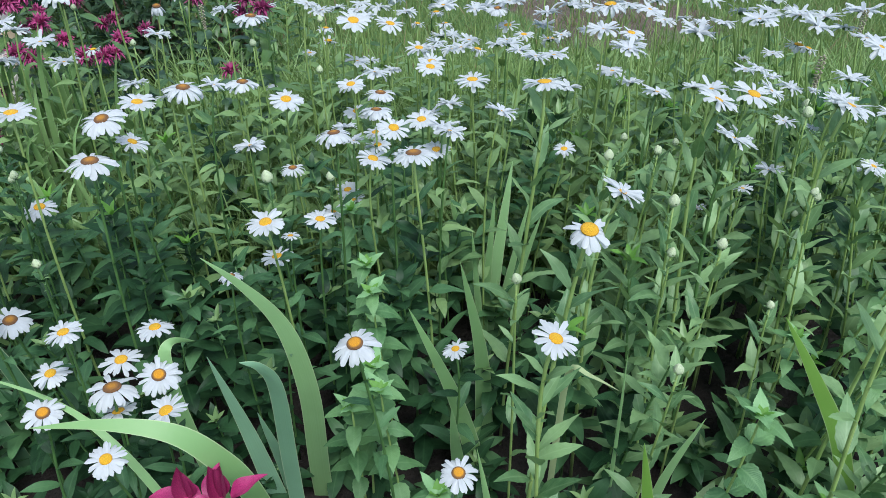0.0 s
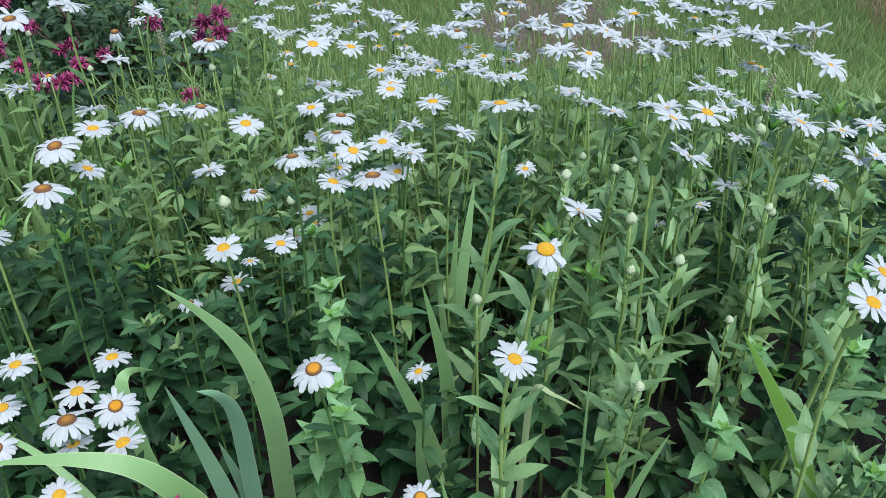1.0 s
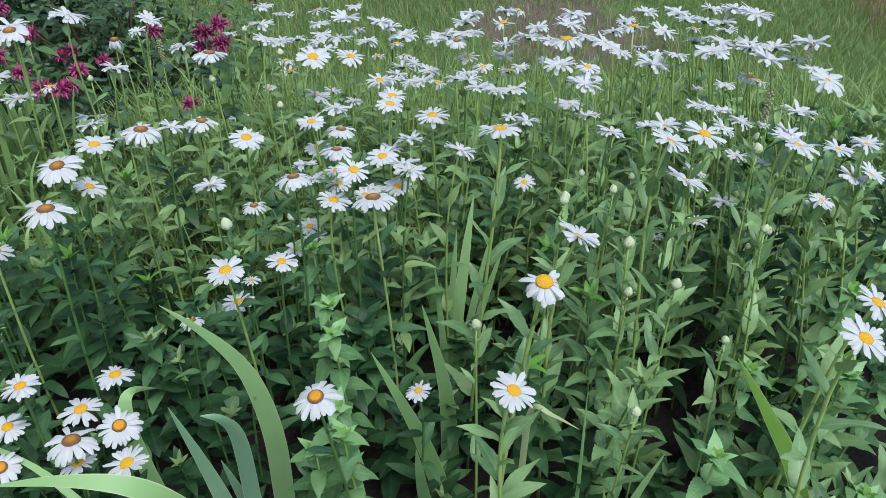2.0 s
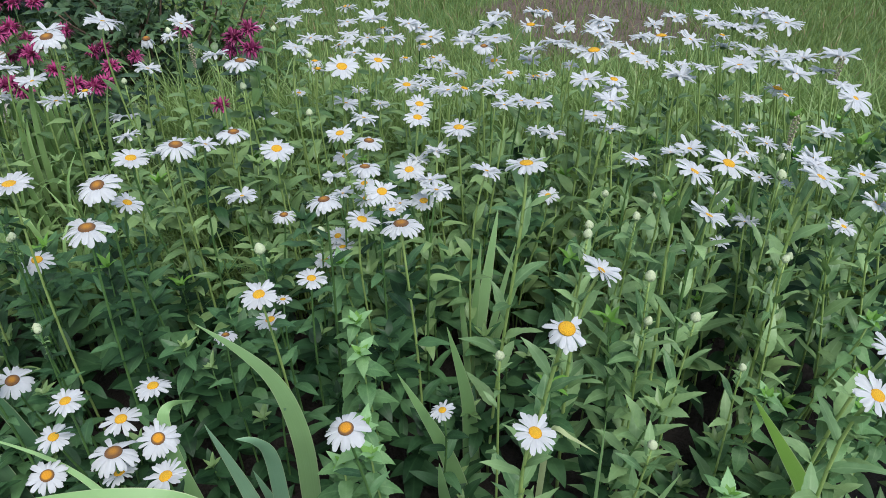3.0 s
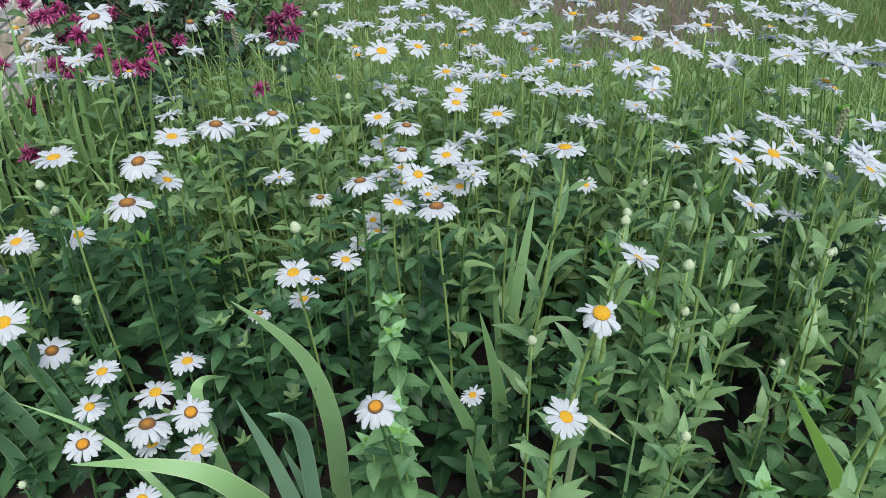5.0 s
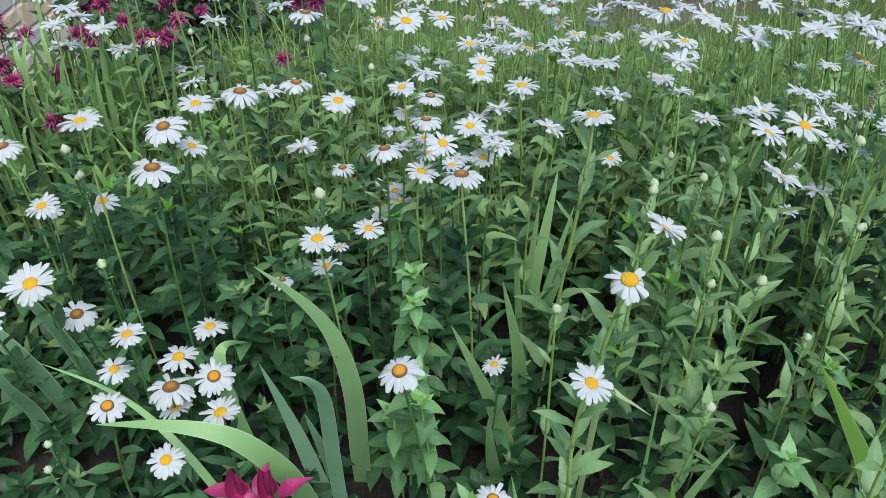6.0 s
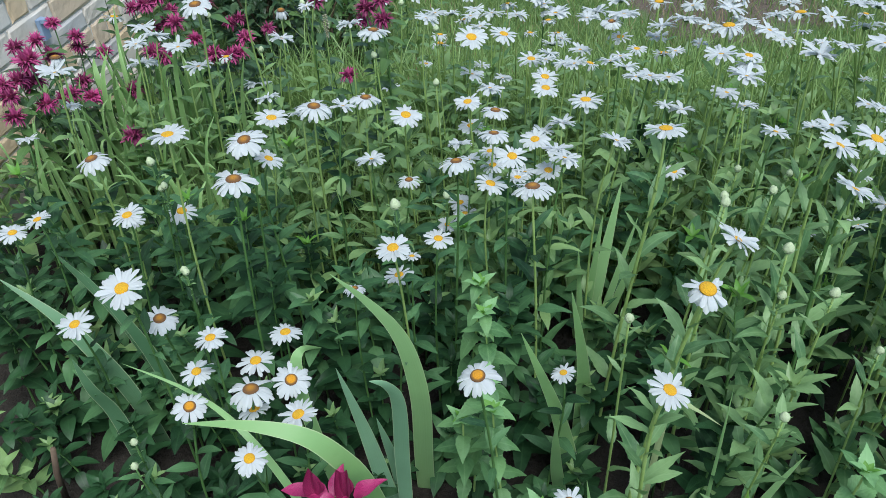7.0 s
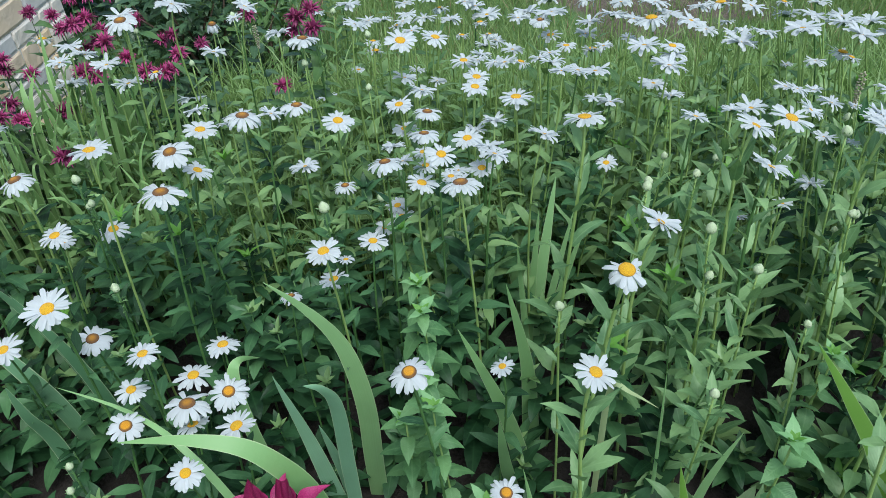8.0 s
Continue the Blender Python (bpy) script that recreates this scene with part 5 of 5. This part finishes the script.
bud(0.678, 1.175, 0.659, 0.011)
bud(0.666, 1.208, 0.599, 0.009)
bud(-0.281, 1.067, 0.768, 0.014)
bud(0.259, 1.018, 0.836, 0.011)
bud(0.375, 1.164, 0.761, 0.01)
bud(0.470, 1.378, 0.659, 0.01)
bud(0.353, 1.328, 0.698, 0.01)
bud(0.362, 0.990, 0.772, 0.013)
bud(0.624, 1.088, 0.725, 0.01)
bud(0.662, 1.267, 0.781, 0.014)
bud(-0.470, 1.776, 0.713, 0.012)
bud(0.770, 1.221, 0.699, 0.012)
bud(-0.728, 0.732, 0.407, 0.01)
bud(-0.833, 1.244, 0.720, 0.013)
bud(-0.803, 1.217, 0.680, 0.011)
bud(-0.307, 1.738, 0.660, 0.012)
bud(-0.478, 2.207, 0.680, 0.012)
bud(-0.712, 1.051, 0.600, 0.01)
bud(-0.347, 2.024, 0.680, 0.013)
bud(-0.692, 1.023, 0.620, 0.01)
bud(-0.713, 1.050, 0.600, 0.01)
bud(-0.823, 1.235, 0.660, 0.01)
bud(-0.963, 1.929, 0.750, 0.01)
bud(-0.826, 1.914, 0.660, 0.011)
bud(-0.768, 2.152, 0.700, 0.012)
bud(-0.744, 0.773, 0.420, 0.01)
bud(-0.226, 1.309, 0.620, 0.013)
bud(0.732, 1.423, 0.720, 0.013)
bee_balm(-1.454, 1.790, 0.670, 0.07)
bee_balm(-1.541, 1.870, 0.670, 0.05)
bee_balm(-1.506, 1.917, 0.670, 0.05)
bee_balm(-1.524, 2.044, 0.670, 0.045)
bee_balm(-1.430, 1.995, 0.650, 0.05)
bee_balm(-1.445, 2.012, 0.610, 0.055)
bee_balm(-1.358, 1.999, 0.600, 0.05)
bee_balm(-1.508, 1.786, 0.610, 0.06)
bee_balm(-1.505, 1.724, 0.590, 0.06)
bee_balm(-1.431, 1.761, 0.550, 0.06)
bee_balm(-1.387, 1.826, 0.550, 0.05)
bee_balm(-1.568, 2.416, 0.630, 0.05)
bee_balm(-1.503, 2.435, 0.610, 0.05)
bee_balm(-1.508, 2.585, 0.610, 0.05)
bee_balm(-1.419, 2.548, 0.630, 0.05)
bee_balm(-1.352, 2.554, 0.630, 0.05)
bee_balm(-1.468, 2.408, 0.570, 0.06)
bee_balm(-1.394, 2.387, 0.590, 0.05)
bee_balm(-1.296, 2.342, 0.590, 0.05)
bee_balm(-1.305, 2.322, 0.550, 0.065)
bee_balm(-1.366, 2.341, 0.530, 0.05)
bee_balm(-1.098, 2.339, 0.550, 0.05)
bee_balm(-1.023, 2.272, 0.530, 0.055)
bee_balm(-1.020, 2.203, 0.510, 0.055)
bee_balm(-1.115, 2.197, 0.490, 0.05)
bee_balm(-0.950, 2.304, 0.550, 0.045)
bee_balm(-1.393, 1.905, 0.550, 0.05)
bee_balm(-1.535, 1.753, 0.610, 0.06)
bee_balm(-1.429, 1.838, 0.530, 0.05)
bee_balm(-1.166, 2.206, 0.550, 0.055)
bee_balm(-1.265, 2.111, 0.550, 0.06)
bee_balm(-1.231, 2.114, 0.530, 0.06)
bee_balm(-1.043, 2.173, 0.510, 0.06)
bee_balm(-1.106, 2.192, 0.510, 0.055)
bee_balm(-1.133, 2.269, 0.650, 0.055)
bee_balm(-1.325, 2.247, 0.650, 0.06)
bee_balm(-1.307, 2.294, 0.650, 0.06)
bee_balm(-1.225, 2.217, 0.600, 0.06)
bee_balm(-1.272, 1.948, 0.500, 0.06)
bee_balm(-1.494, 1.823, 0.590, 0.07)
bee_balm(-1.481, 1.683, 0.550, 0.06)
bee_balm(-1.371, 1.886, 0.510, 0.06)
bee_balm(-1.492, 1.945, 0.610, 0.06)
bee_balm(-0.529, 1.978, 0.750, 0.055)
bee_balm(-0.489, 1.986, 0.770, 0.05)
bee_balm(-0.467, 1.905, 0.750, 0.055)
bee_balm(-0.547, 1.993, 0.710, 0.045)
bee_balm(-0.603, 1.977, 0.550, 0.05)
bee_balm(-0.748, 2.222, 0.670, 0.05)
bee_balm(-1.054, 2.326, 0.570, 0.05)
bee_balm(-1.150, 1.687, 0.500, 0.06)
bee_balm(-0.667, 3.182, 0.450, 0.05)
daisy(-0.326, 2.201, 0.650, 0.060, -8, 0, "cupped")
daisy(-0.260, 2.238, 0.650, 0.070, -8, 0, "cupped")
daisy(-0.085, 2.068, 0.650, 0.050, -8, 0, "worn")
daisy(0.036, 1.776, 0.700, 0.075, -8, 0, "cupped")
daisy(-0.036, 1.901, 0.650, 0.060, -8, 0, "cupped")
daisy(0.186, 2.256, 0.700, 0.080, -8, 0, "cupped")
daisy(0.293, 2.269, 0.700, 0.080, -8, 0, "cupped")
daisy(0.266, 2.011, 0.700, 0.080, -8, 0, "cupped")
daisy(0.369, 1.924, 0.740, 0.070, -8, 12, "cupped")
daisy(0.464, 1.958, 0.740, 0.080, -8, 12, "cupped")
daisy(0.535, 1.842, 0.740, 0.070, -8, 12, "cupped")
daisy(0.586, 1.824, 0.740, 0.040, -8, 12, "cupped")
daisy(0.618, 1.824, 0.740, 0.045, -8, 12, "cupped")
daisy(0.813, 2.057, 0.740, 0.080, -8, 12, "cupped")
daisy(0.860, 2.153, 0.740, 0.070, -8, 12, "cupped")
daisy(0.924, 2.154, 0.740, 0.080, -8, 12, "cupped")
daisy(0.765, 2.002, 0.740, 0.050, -8, 12, "worn")
daisy(0.874, 1.899, 0.740, 0.080, -8, 12, "cupped")
daisy(0.773, 1.847, 0.740, 0.070, -8, 12, "cupped")
daisy(0.816, 1.660, 0.740, 0.050, -8, 12, "worn")
daisy(0.687, 1.415, 0.760, 0.060, -8, 12, "cupped")
daisy(0.727, 1.400, 0.760, 0.030, -8, 12, "cupped")
daisy(0.726, 1.359, 0.700, 0.035, -8, 12, "cupped")
daisy(0.782, 1.213, 0.700, 0.055, -8, 12, "cupped")
daisy(0.833, 1.298, 0.760, 0.060, -8, 12, "cupped")
daisy(0.123, 1.794, 0.700, 0.060, -8, 0, "cupped")
daisy(0.149, 1.822, 0.700, 0.060, -8, 0, "cupped")
daisy(-0.474, 2.496, 0.650, 0.075, -8, 0, "cupped")
daisy(-0.417, 2.420, 0.650, 0.040, -8, 0, "cupped")
daisy(-0.383, 2.407, 0.650, 0.045, -8, 0, "cupped")
daisy(-0.292, 2.453, 0.650, 0.080, -8, 0, "worn")
daisy(-0.181, 2.482, 0.650, 0.060, -8, 0, "cupped")
daisy(-0.161, 2.277, 0.650, 0.070, -8, 0, "worn")
daisy(-0.010, 2.067, 0.650, 0.060, -8, 0, "worn")
daisy(0.076, 2.180, 0.650, 0.080, -8, 0, "cupped")
daisy(0.165, 2.185, 0.700, 0.085, -8, 0, "cupped")
daisy(0.327, 2.280, 0.700, 0.070, -8, 12, "worn")
daisy(0.935, 2.148, 0.740, 0.070, -8, 12, "cupped")
daisy(-0.036, 2.157, 0.650, 0.060, -8, 0, "worn")
daisy(-0.267, 2.185, 0.650, 0.070, -8, 0, "cupped")


for x, y, h in ((0.66, 0.95, 0.58), (0.76, 0.90, 0.58), (0.78, 0.80, 0.60), (0.33, 0.93, 0.60), (0.37, 1.04, 0.62)):
    shoot(x, y, h, True, True)
fill_shoots()
